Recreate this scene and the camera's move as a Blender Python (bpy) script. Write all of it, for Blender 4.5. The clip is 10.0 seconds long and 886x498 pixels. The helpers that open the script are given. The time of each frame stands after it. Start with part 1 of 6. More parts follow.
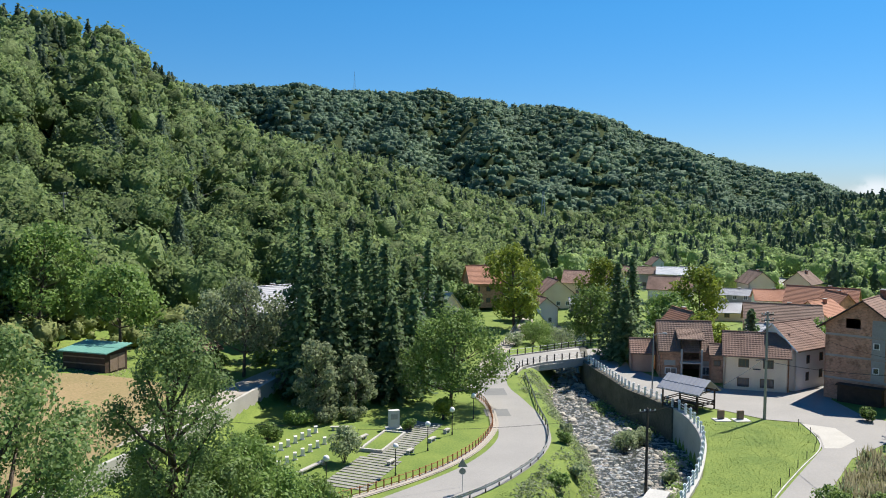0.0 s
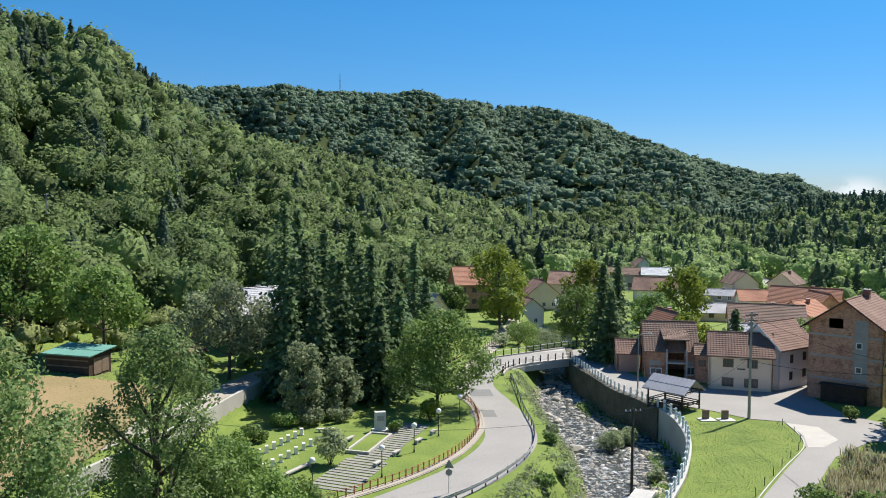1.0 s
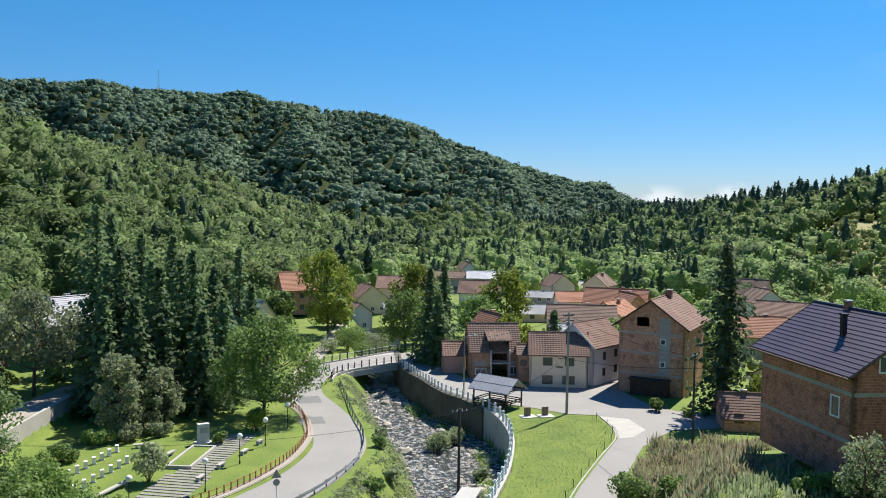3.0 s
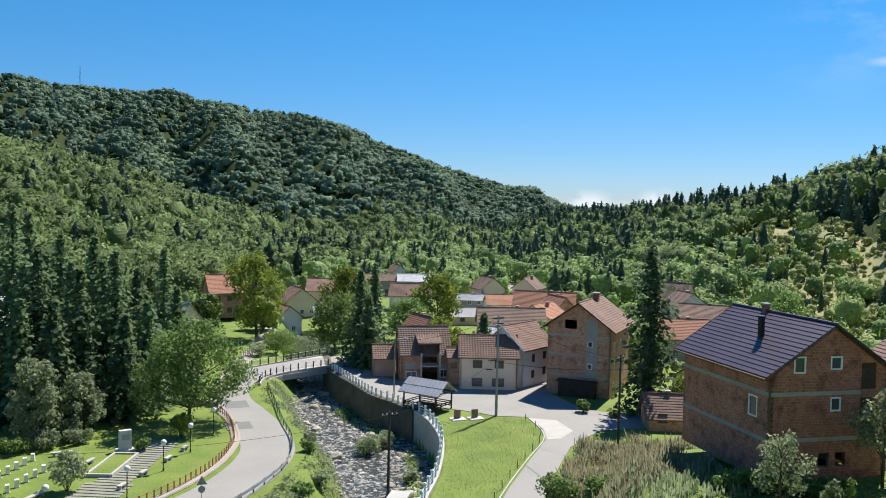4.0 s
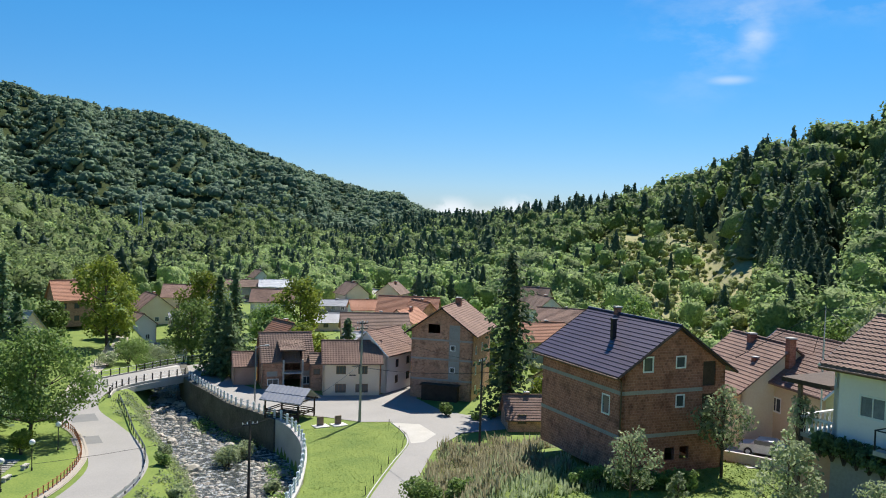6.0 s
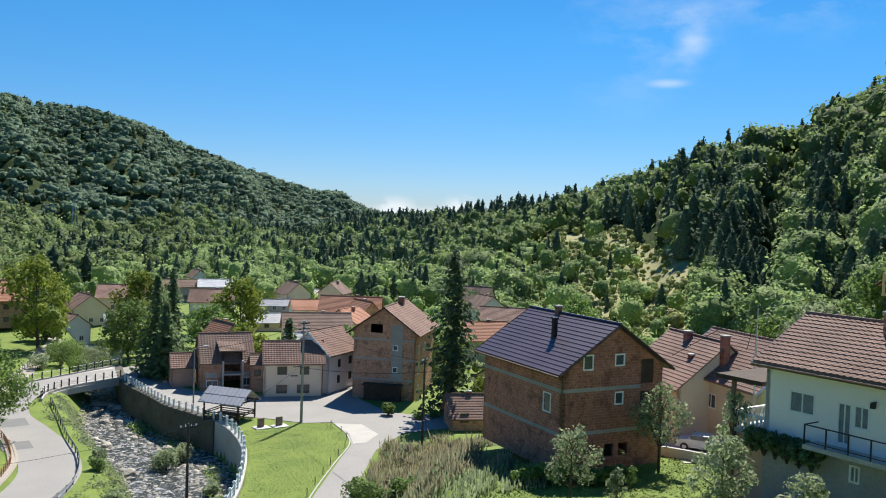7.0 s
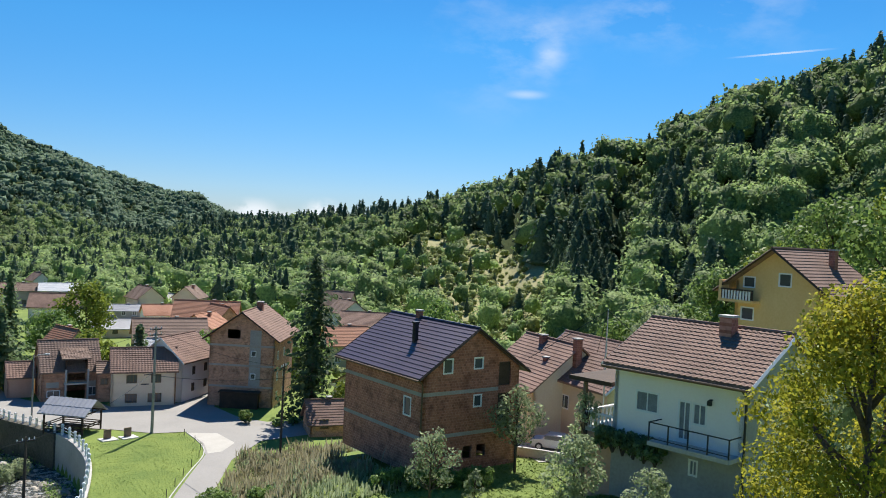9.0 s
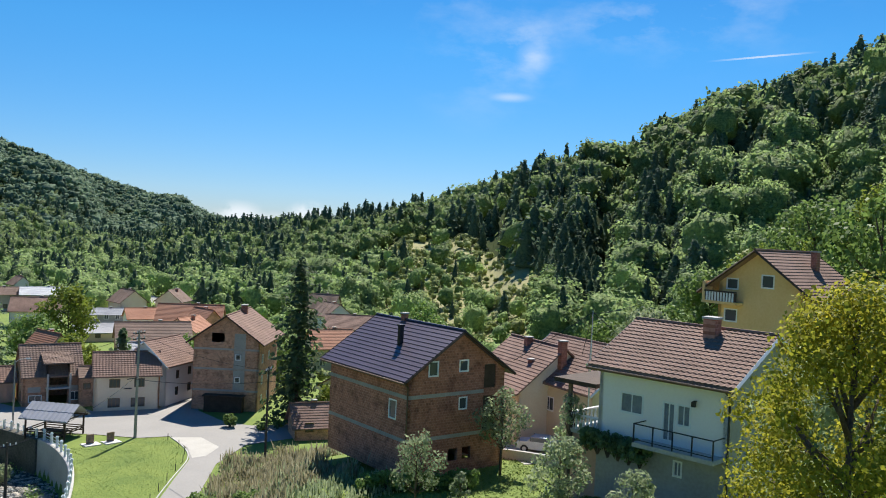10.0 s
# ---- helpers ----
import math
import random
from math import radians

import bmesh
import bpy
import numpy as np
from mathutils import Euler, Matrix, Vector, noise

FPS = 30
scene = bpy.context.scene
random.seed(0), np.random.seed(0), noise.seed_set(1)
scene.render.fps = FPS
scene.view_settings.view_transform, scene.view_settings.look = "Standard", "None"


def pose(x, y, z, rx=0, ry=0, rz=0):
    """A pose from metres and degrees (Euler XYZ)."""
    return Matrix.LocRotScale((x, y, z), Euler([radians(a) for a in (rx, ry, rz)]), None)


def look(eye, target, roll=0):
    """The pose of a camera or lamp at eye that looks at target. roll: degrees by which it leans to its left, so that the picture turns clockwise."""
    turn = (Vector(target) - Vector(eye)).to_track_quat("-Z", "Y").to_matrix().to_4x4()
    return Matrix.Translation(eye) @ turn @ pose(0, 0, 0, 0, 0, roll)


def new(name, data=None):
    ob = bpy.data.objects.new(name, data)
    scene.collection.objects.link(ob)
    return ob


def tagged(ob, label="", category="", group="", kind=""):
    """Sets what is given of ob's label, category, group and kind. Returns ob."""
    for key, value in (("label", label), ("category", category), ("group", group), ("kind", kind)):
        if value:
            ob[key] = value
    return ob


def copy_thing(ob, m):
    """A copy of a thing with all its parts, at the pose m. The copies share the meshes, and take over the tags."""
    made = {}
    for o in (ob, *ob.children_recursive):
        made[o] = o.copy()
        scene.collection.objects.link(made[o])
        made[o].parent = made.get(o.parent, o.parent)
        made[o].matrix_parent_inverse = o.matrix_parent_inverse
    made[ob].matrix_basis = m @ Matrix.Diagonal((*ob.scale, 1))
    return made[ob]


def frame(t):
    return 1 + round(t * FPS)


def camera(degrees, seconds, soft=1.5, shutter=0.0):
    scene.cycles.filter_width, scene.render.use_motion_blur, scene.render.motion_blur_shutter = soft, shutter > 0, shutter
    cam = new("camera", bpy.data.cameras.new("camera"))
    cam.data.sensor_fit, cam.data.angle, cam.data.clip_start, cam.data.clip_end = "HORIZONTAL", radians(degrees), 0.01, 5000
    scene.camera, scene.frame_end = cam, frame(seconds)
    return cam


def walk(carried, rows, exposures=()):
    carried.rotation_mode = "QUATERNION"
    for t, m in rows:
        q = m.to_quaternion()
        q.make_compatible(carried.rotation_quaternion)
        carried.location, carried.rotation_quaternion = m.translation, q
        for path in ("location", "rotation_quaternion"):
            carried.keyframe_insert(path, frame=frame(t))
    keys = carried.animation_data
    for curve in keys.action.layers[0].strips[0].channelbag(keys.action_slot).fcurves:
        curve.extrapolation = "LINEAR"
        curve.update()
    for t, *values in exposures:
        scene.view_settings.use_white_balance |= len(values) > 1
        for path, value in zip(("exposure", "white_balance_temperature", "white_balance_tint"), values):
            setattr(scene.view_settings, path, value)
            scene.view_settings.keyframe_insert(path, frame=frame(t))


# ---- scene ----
from mathutils.geometry import tessellate_polygon

cam = camera(56.33, 10.0, 1.0)
EYE_Z = 26.0
PATH = [
    (0.0, 0.0, -3.39, -0.41), (0.5, -0.23, -3.34, -0.36), (1.0, -0.98, -3.3, -0.34), (1.5, -3.96, -3.24, -0.34),
    (2.0, -7.49, -3.11, -0.47), (2.5, -10.33, -2.99, -0.57), (4.0, -17.58, -2.57, -1.29), (4.5, -20.01, -2.44, -1.5),
    (5.0, -22.38, -2.28, -1.61), (5.5, -24.86, -2.08, -1.73), (7.0, -30.92, -1.86, -2.02), (7.5, -33.41, -1.77, -2.19),
    (8.0, -35.94, -1.61, -2.39), (8.5, -38.35, -1.4, -2.62), (9.0, -40.44, -1.14, -2.83), (9.5, -41.27, -1.0, -2.85),
    (10.0, -41.48, -0.91, -2.72)]
walk(cam, [(t, pose(0, 0, EYE_Z, 90 + p, r, y)) for t, y, p, r in PATH])

# ---- light ----
SUN_AZ, SUN_EL = 49.0, 54.0      # to the right of +y, above the horizon
world = bpy.data.worlds.new("sky")
scene.world = world
world.use_nodes = True
wn = world.node_tree
wn.nodes.clear()
sky = wn.nodes.new("ShaderNodeTexSky")
sky.sky_type = "NISHITA"
sky.sun_disc = False
sky.sun_elevation, sky.sun_rotation = radians(SUN_EL), radians(SUN_AZ)
sky.altitude, sky.air_density, sky.dust_density, sky.ozone_density = 700, 1.0, 0.05, 4.0


def sky_node(kind, operation="", **values):
    n = wn.nodes.new(kind)
    if operation:
        n.operation = operation
    for k, v in values.items():
        slot = n.inputs[int(k[1:])]
        if isinstance(v, bpy.types.NodeSocket):
            wn.links.new(v, slot)
        else:
            slot.default_value = v
    return n.outputs


def heading(az, el):
    a, e = radians(az), radians(el)
    return Vector((math.sin(a) * math.cos(e), math.cos(a) * math.cos(e), math.sin(e)))


sky_dir = wn.nodes.new("ShaderNodeTexCoord").outputs["Generated"]


def patch_of_sky(az, el, radius, flat=1.0):
    """1 in the middle of a round or flattened patch of sky, fading to 0 at its radius in degrees."""
    off = sky_node("ShaderNodeVectorMath", "SUBTRACT", i0=sky_dir, i1=heading(az, el))[0]
    off = sky_node("ShaderNodeVectorMath", "MULTIPLY", i0=off, i1=(1, 1, flat))[0]
    far = sky_node("ShaderNodeVectorMath", "LENGTH", i0=off)["Value"]
    n = wn.nodes.new("ShaderNodeMapRange")
    n.interpolation_type = "SMOOTHSTEP"
    n.inputs[1].default_value, n.inputs[2].default_value = 0.0, radians(radius)
    n.inputs[3].default_value, n.inputs[4].default_value = 1.0, 0.0
    wn.links.new(far, n.inputs[0])
    return n.outputs[0]


def sky_noise(scale, stretch, detail, low, high):
    v = sky_node("ShaderNodeVectorMath", "MULTIPLY", i0=sky_dir, i1=stretch)[0]
    n = wn.nodes.new("ShaderNodeTexNoise")
    n.inputs["Scale"].default_value, n.inputs["Detail"].default_value, n.inputs["Roughness"].default_value = scale, detail, 0.6
    wn.links.new(v, n.inputs["Vector"])
    r = wn.nodes.new("ShaderNodeMapRange")
    r.inputs[1].default_value, r.inputs[2].default_value = low, high
    wn.links.new(n.outputs[0], r.inputs[0])
    return r.outputs[0]


def times(a, b):
    return sky_node("ShaderNodeMath", "MULTIPLY", i0=a, i1=b)[0]


def plus(a, b):
    return sky_node("ShaderNodeMath", "ADD", i0=a, i1=b)[0]


# thin veils high up, two small cumulus tops on the horizon, one vapour trail
wisp = sky_noise(7.0, (1.0, 1.0, 2.2), 8, 0.44, 0.74)
veil = 0.0
for az, el, rad, flat, amount in ((44, 12.0, 7, 1.2, 0.30), (58, 16.0, 11, 2.0, 0.42), (46.6, 13.0, 3.2, 0.9, 0.45), (40, 17, 8, 2, 0.25), (52, 14.6, 6, 2.6, 0.35)):
    veil = plus(veil, times(times(patch_of_sky(az, el, rad, flat), wisp), amount))
veil = plus(veil, times(patch_of_sky(47.15, 12.3, 1.5, 0.8), 0.30))
veil = plus(veil, times(patch_of_sky(45.7, 9.65, 1.9, 4.5), 0.35))
puff = sky_noise(30.0, (1.0, 1.0, 1.4), 5, 0.36, 0.52)
for az, el, rad in ((27.6, 0.6, 2.1), (32.2, 0.9, 1.9), (29.8, 0.2, 1.6)):
    veil = plus(veil, times(times(patch_of_sky(az, el, rad, 1.5), puff), 1.1))
trail_a, trail_b = heading(59.6, 12.19), heading(65.5, 12.52)
across = sky_node("ShaderNodeVectorMath", "DOT_PRODUCT", i0=sky_dir, i1=trail_a.cross(trail_b).normalized())["Value"]
thin = sky_node("ShaderNodeMath", "LESS_THAN", i0=sky_node("ShaderNodeMath", "ABSOLUTE", i0=across)[0], i1=0.0010)[0]
veil = plus(veil, times(times(thin, patch_of_sky(62.0, 12.35, 3.6, 0.1)), 0.55))
veil = sky_node("ShaderNodeMath", "MINIMUM", i0=veil, i1=0.85)[0]
sat = wn.nodes.new("ShaderNodeHueSaturation")
sat.inputs["Saturation"].default_value = 1.28
wn.links.new(sky.outputs[0], sat.inputs["Color"])
up = sky_node("ShaderNodeSeparateXYZ", i0=sky_dir)[2]
haze = wn.nodes.new("ShaderNodeValToRGB")
haze.color_ramp.elements[0].position, haze.color_ramp.elements[1].position = 0.0, 0.22
haze.color_ramp.elements[0].color, haze.color_ramp.elements[1].color = (0.58, 0.64, 0.90, 1), (0.64, 1.03, 1.12, 1)
wn.links.new(up, haze.inputs[0])
tint = wn.nodes.new("ShaderNodeMixRGB")
tint.blend_type = "MULTIPLY"
tint.inputs[0].default_value = 1.0
wn.links.new(sat.outputs[0], tint.inputs[1])
wn.links.new(haze.outputs[0], tint.inputs[2])
cm = wn.nodes.new("ShaderNodeMixRGB")
cm.inputs[2].default_value = (8.0, 8.6, 9.2, 1)
wn.links.new(veil, cm.inputs[0])
wn.links.new(tint.outputs[0], cm.inputs[1])
bg = wn.nodes.new("ShaderNodeBackground")
bg.inputs["Strength"].default_value = 0.071
wo = wn.nodes.new("ShaderNodeOutputWorld")
wn.links.new(cm.outputs[0], bg.inputs[0])
wn.links.new(bg.outputs[0], wo.inputs[0])
sun = new("sun", bpy.data.lights.new("sun", "SUN"))
sun.data.energy, sun.data.angle, sun.data.color = 5.0, radians(0.55), (1.0, 0.95, 0.86)
sa, se = radians(SUN_AZ), radians(SUN_EL)
SUN_DIR = Vector((math.sin(sa) * math.cos(se), math.cos(sa) * math.cos(se), math.sin(se)))
sun.matrix_world = look(SUN_DIR * 500, (0, 0, 0))
scene.view_settings.exposure = 0.65

# ---- materials ----
MATS = {}


def mat(name, c1, c2, rough=0.8, scale=1.5, fine=14.0, bump=0.25, metal=0.0, spread=0.0, spec=0.4, c3=None, translucent=0.0, relief=0.05, band=(0.34, 0.66)):
    """Two colours mixed by coarse noise, broken by fine noise, with relief; spread varies single pieces in brightness."""
    if name in MATS:
        return MATS[name]
    m = bpy.data.materials.new(name)
    m.use_nodes = True
    t = m.node_tree
    n, l = t.nodes, t.links
    p = n["Principled BSDF"]
    g = n.new("ShaderNodeNewGeometry")
    a = n.new("ShaderNodeTexNoise")
    a.inputs["Scale"].default_value, a.inputs["Detail"].default_value = scale, 4
    b = n.new("ShaderNodeTexNoise")
    b.inputs["Scale"].default_value, b.inputs["Detail"].default_value = fine, 5
    l.new(g.outputs["Position"], a.inputs["Vector"])
    l.new(g.outputs["Position"], b.inputs["Vector"])
    r = n.new("ShaderNodeValToRGB")
    r.color_ramp.elements[0].position, r.color_ramp.elements[1].position = band
    r.color_ramp.elements[0].color, r.color_ramp.elements[1].color = (*c1, 1), (*c2, 1)
    if c3:
        e = r.color_ramp.elements.new(0.9)
        e.color = (*c3, 1)
    add = n.new("ShaderNodeMath")
    add.operation = "MULTIPLY_ADD"
    add.inputs[1].default_value, add.inputs[2].default_value = 0.55, 0.0
    l.new(b.outputs[0], add.inputs[0])
    sm = n.new("ShaderNodeMath")
    sm.operation = "MULTIPLY_ADD"
    sm.inputs[1].default_value = 0.5
    l.new(a.outputs[0], sm.inputs[0])
    l.new(add.outputs[0], sm.inputs[2])
    l.new(sm.outputs[0], r.inputs[0])
    col = r.outputs[0]
    if spread:
        oi = n.new("ShaderNodeObjectInfo")
        su = n.new("ShaderNodeMath")
        su.operation = "ADD"
        l.new(g.outputs["Random Per Island"], su.inputs[0])
        l.new(oi.outputs["Random"], su.inputs[1])
        mr = n.new("ShaderNodeMapRange")
        mr.inputs[1].default_value, mr.inputs[2].default_value = 0, 2
        mr.inputs[3].default_value, mr.inputs[4].default_value = 1 - spread, 1 + spread
        l.new(su.outputs[0], mr.inputs[0])
        hs = n.new("ShaderNodeHueSaturation")
        l.new(mr.outputs[0], hs.inputs["Value"])
        l.new(col, hs.inputs["Color"])
        col = hs.outputs[0]
    l.new(col, p.inputs["Base Color"])
    p.inputs["Roughness"].default_value, p.inputs["Metallic"].default_value = rough, metal
    p.inputs["Specular IOR Level"].default_value = spec
    if bump:
        bp = n.new("ShaderNodeBump")
        bp.inputs["Strength"].default_value, bp.inputs["Distance"].default_value = bump, relief
        l.new(b.outputs[0], bp.inputs["Height"])
        l.new(bp.outputs[0], p.inputs["Normal"])
    if translucent:
        tr = n.new("ShaderNodeBsdfTranslucent")
        l.new(col, tr.inputs["Color"])
        mx = n.new("ShaderNodeMixShader")
        mx.inputs[0].default_value = translucent
        l.new(p.outputs[0], mx.inputs[1])
        l.new(tr.outputs[0], mx.inputs[2])
        l.new(mx.outputs[0], n["Material Output"].inputs[0])
    MATS[name] = m
    return m


ASPHALT = mat("asphalt", (0.25, 0.24, 0.225), (0.32, 0.305, 0.285), 0.9, 0.15, 9, 0.2)
PATCH = mat("asphalt_patch", (0.16, 0.16, 0.16), (0.2, 0.2, 0.19), 0.9, 0.6, 12, 0.2)
CONCRETE = mat("concrete", (0.36, 0.35, 0.33), (0.5, 0.49, 0.46), 0.9, 0.4, 6, 0.3)
PALE_SLAB = mat("pale_concrete", (0.38, 0.36, 0.32), (0.47, 0.45, 0.41), 0.9, 0.5, 7, 0.25)
# mossy, weathered stone, with the wall's shade darkened into the base colour
OLD_WALL = mat("weathered_shaded_wall", (0.05, 0.05, 0.038), (0.15, 0.14, 0.115), 0.95, 0.5, 5, 0.5)
BRICK = mat("clay_block", (0.34, 0.135, 0.085), (0.48, 0.205, 0.135), 0.9, 0.8, 6, 0.3, spread=0.25)
BRICK_A = mat("pale_clay_block", (0.50, 0.26, 0.165), (0.60, 0.34, 0.22), 0.9, 0.5, 6, 0.3, spread=0.2)
MORTAR = mat("mortar", (0.30, 0.25, 0.21), (0.38, 0.32, 0.27), 0.95, 2, 20, 0.3)
BAND = mat("cast_band", (0.30, 0.27, 0.24), (0.42, 0.39, 0.35), 0.9, 0.8, 9, 0.3)
PLASTER = mat("cream_plaster", (0.78, 0.61, 0.44), (0.85, 0.71, 0.54), 0.9, 0.5, 6, 0.2)
WHITE = mat("white_plaster", (0.86, 0.80, 0.76), (0.90, 0.85, 0.81), 0.9, 0.4, 8, 0.15)
GREYPL = mat("grey_plaster", (0.30, 0.29, 0.27), (0.4, 0.39, 0.36), 0.95, 0.6, 6, 0.3)
YELLOW = mat("yellow_plaster", (0.74, 0.48, 0.19), (0.82, 0.57, 0.26), 0.9, 0.4, 6, 0.15)
OCHRE = mat("ochre_plaster", (0.62, 0.52, 0.34), (0.70, 0.60, 0.42), 0.9, 0.5, 6, 0.2)
PINK = mat("pink_plaster", (0.5, 0.3, 0.22), (0.58, 0.37, 0.28), 0.9, 0.6, 6, 0.3)
TILE = mat("clay_tile", (0.14, 0.083, 0.064), (0.28, 0.175, 0.135), 0.85, 0.5, 7, 0.3, spread=0.3)
TILE_O = mat("orange_tile", (0.32, 0.145, 0.085), (0.42, 0.21, 0.135), 0.85, 0.3, 5, 0.3, spread=0.25)
TILE_B = mat("brown_tile", (0.15, 0.10, 0.078), (0.23, 0.155, 0.12), 0.85, 0.3, 5, 0.3, spread=0.25)
METAL_ROOF = mat("dark_metal_tile", (0.05, 0.035, 0.055), (0.075, 0.055, 0.08), 0.42, 0.3, 9, 0.05, spec=0.5)
GREY_ROOF = mat("grey_sheet_roof", (0.25, 0.26, 0.29), (0.34, 0.35, 0.39), 0.5, 0.4, 8, 0.1)
WHITE_ROOF = mat("pale_sheet_roof", (0.5, 0.52, 0.55), (0.6, 0.61, 0.62), 0.5, 0.5, 6, 0.1)
TEAL_ROOF = mat("teal_sheet_roof", (0.10, 0.27, 0.22), (0.17, 0.36, 0.30), 0.5, 0.6, 6, 0.15)
DARKWOOD = mat("dark_wood", (0.035, 0.022, 0.015), (0.08, 0.05, 0.035), 0.8, 1.5, 18, 0.4)
WOOD = mat("weathered_wood", (0.16, 0.11, 0.075), (0.26, 0.19, 0.14), 0.85, 1.5, 18, 0.4)
RUST = mat("rusty_paint", (0.28, 0.10, 0.04), (0.38, 0.16, 0.07), 0.8, 2, 15, 0.3)
POLE = mat("pole_concrete", (0.26, 0.25, 0.23), (0.36, 0.34, 0.31), 0.9, 1.0, 8, 0.3)
TARPOLE = mat("dark_pole", (0.04, 0.035, 0.03), (0.08, 0.07, 0.06), 0.9, 1.0, 8, 0.3)
METAL = mat("dark_metal", (0.03, 0.03, 0.035), (0.05, 0.05, 0.055), 0.5, 3, 12, 0.05, metal=0.6)
GALV = mat("galvanised", (0.5, 0.51, 0.52), (0.6, 0.61, 0.62), 0.5, 3, 12, 0.05, metal=0.25)
RAILBLUE = mat("pale_blue_paint", (0.55, 0.63, 0.68), (0.66, 0.72, 0.76), 0.55, 2, 12, 0.1)
FRAME = mat("white_frame", (0.78, 0.78, 0.77), (0.82, 0.82, 0.8), 0.4, 3, 12, 0.03)
BROWNFRAME = mat("brown_frame", (0.10, 0.06, 0.035), (0.15, 0.09, 0.05), 0.6, 3, 12, 0.1)
LAMPGLOBE = mat("milk_glass", (0.8, 0.8, 0.78), (0.84, 0.84, 0.82), 0.3, 3, 8, 0.0)
BARK = mat("bark", (0.06, 0.045, 0.035), (0.13, 0.10, 0.08), 0.95, 2.5, 14, 0.6)
LEAF = mat("leaf_green", (0.11, 0.185, 0.045), (0.225, 0.325, 0.09), 0.6, 0.5, 2.5, 0, spread=0.45, spec=0.3, translucent=0.45)
LEAF_Y = mat("leaf_yellow_green", (0.13, 0.19, 0.028), (0.27, 0.32, 0.05), 0.6, 0.6, 2.5, 0, spread=0.4, spec=0.3, translucent=0.45)
LEAF_P = mat("leaf_pale", (0.16, 0.22, 0.10), (0.40, 0.45, 0.27), 0.6, 0.6, 2.5, 0, spread=0.45, spec=0.25, translucent=0.52)
LEAF_G = mat("leaf_golden", (0.12, 0.165, 0.02), (0.42, 0.38, 0.045), 0.6, 0.6, 2.5, 0, spread=0.4, spec=0.2, translucent=0.55)
# light green leaf, with haze over the near trees lightened into its colour
LEAF_L = mat("leaf_light", (0.15, 0.24, 0.08), (0.29, 0.40, 0.15), 0.6, 0.5, 2.5, 0, spread=0.45, spec=0.3, translucent=0.5)
NEEDLE_D = mat("needle_deep", (0.035, 0.06, 0.03), (0.10, 0.14, 0.065), 0.7, 0.6, 3, 0, spread=0.45, spec=0.2, translucent=0.4)
NEEDLE = mat("needle_dark", (0.10, 0.165, 0.078), (0.20, 0.28, 0.125), 0.7, 0.6, 3, 0, spread=0.45, spec=0.3, translucent=0.5)
# mottled leaf tone; its dark spots also paint the shade in leaf gaps
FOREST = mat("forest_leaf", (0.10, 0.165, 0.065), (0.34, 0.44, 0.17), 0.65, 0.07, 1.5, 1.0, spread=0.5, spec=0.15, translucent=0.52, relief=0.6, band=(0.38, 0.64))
PINEWOOD = mat("conifer_forest", (0.05, 0.09, 0.06), (0.155, 0.21, 0.125), 0.65, 0.08, 1.2, 0.8, spread=0.4, spec=0.12, translucent=0.38, relief=0.4, band=(0.37, 0.66))
SCRUB = mat("scrub_leaf", (0.15, 0.20, 0.06), (0.42, 0.46, 0.19), 0.6, 0.12, 1.7, 0.7, spread=0.4, spec=0.1, translucent=0.45, relief=0.4, band=(0.37, 0.66))
# the blue, paler shift of this leaf colour stands for distance haze
HAZY_FOREST = mat("far_forest_leaf", (0.075, 0.13, 0.095), (0.24, 0.33, 0.195), 0.7, 0.02, 0.4, 0.9, spread=0.35, spec=0.1, translucent=0.38, relief=1.4, band=(0.38, 0.66))
FLOOR = mat("forest_floor", (0.03, 0.045, 0.018), (0.055, 0.07, 0.028), 0.95, 0.15, 2, 0.8, spec=0.03)
GRASS = mat("lawn_grass", (0.085, 0.145, 0.022), (0.185, 0.24, 0.042), 0.9, 0.3, 4.5, 0.5, c3=(0.26, 0.25, 0.10))
HAY = mat("dry_hillside_grass", (0.17, 0.18, 0.07), (0.33, 0.30, 0.14), 0.9, 0.08, 1.2, 0.6)
WEED = mat("dry_weed", (0.25, 0.23, 0.13), (0.46, 0.42, 0.28), 0.8, 0.4, 3, 0, spread=0.4, translucent=0.5)
DIRT = mat("dry_field", (0.19, 0.16, 0.065), (0.30, 0.215, 0.11), 0.95, 0.16, 3, 0.9, c3=(0.17, 0.10, 0.055))
PATH_STONE = mat("path_stone", (0.20, 0.195, 0.17), (0.30, 0.29, 0.26), 0.95, 0.8, 9, 0.3)
GRAVEL = mat("gravel_lane", (0.30, 0.265, 0.22), (0.40, 0.36, 0.305), 0.95, 0.3, 8, 0.5)
STONE = mat("river_stone", (0.17, 0.15, 0.125), (0.46, 0.42, 0.36), 0.85, 0.5, 5, 0.4, spread=0.4)
STONE_PALE = mat("pale_stone", (0.5, 0.49, 0.46), (0.62, 0.61, 0.58), 0.85, 1, 9, 0.25)


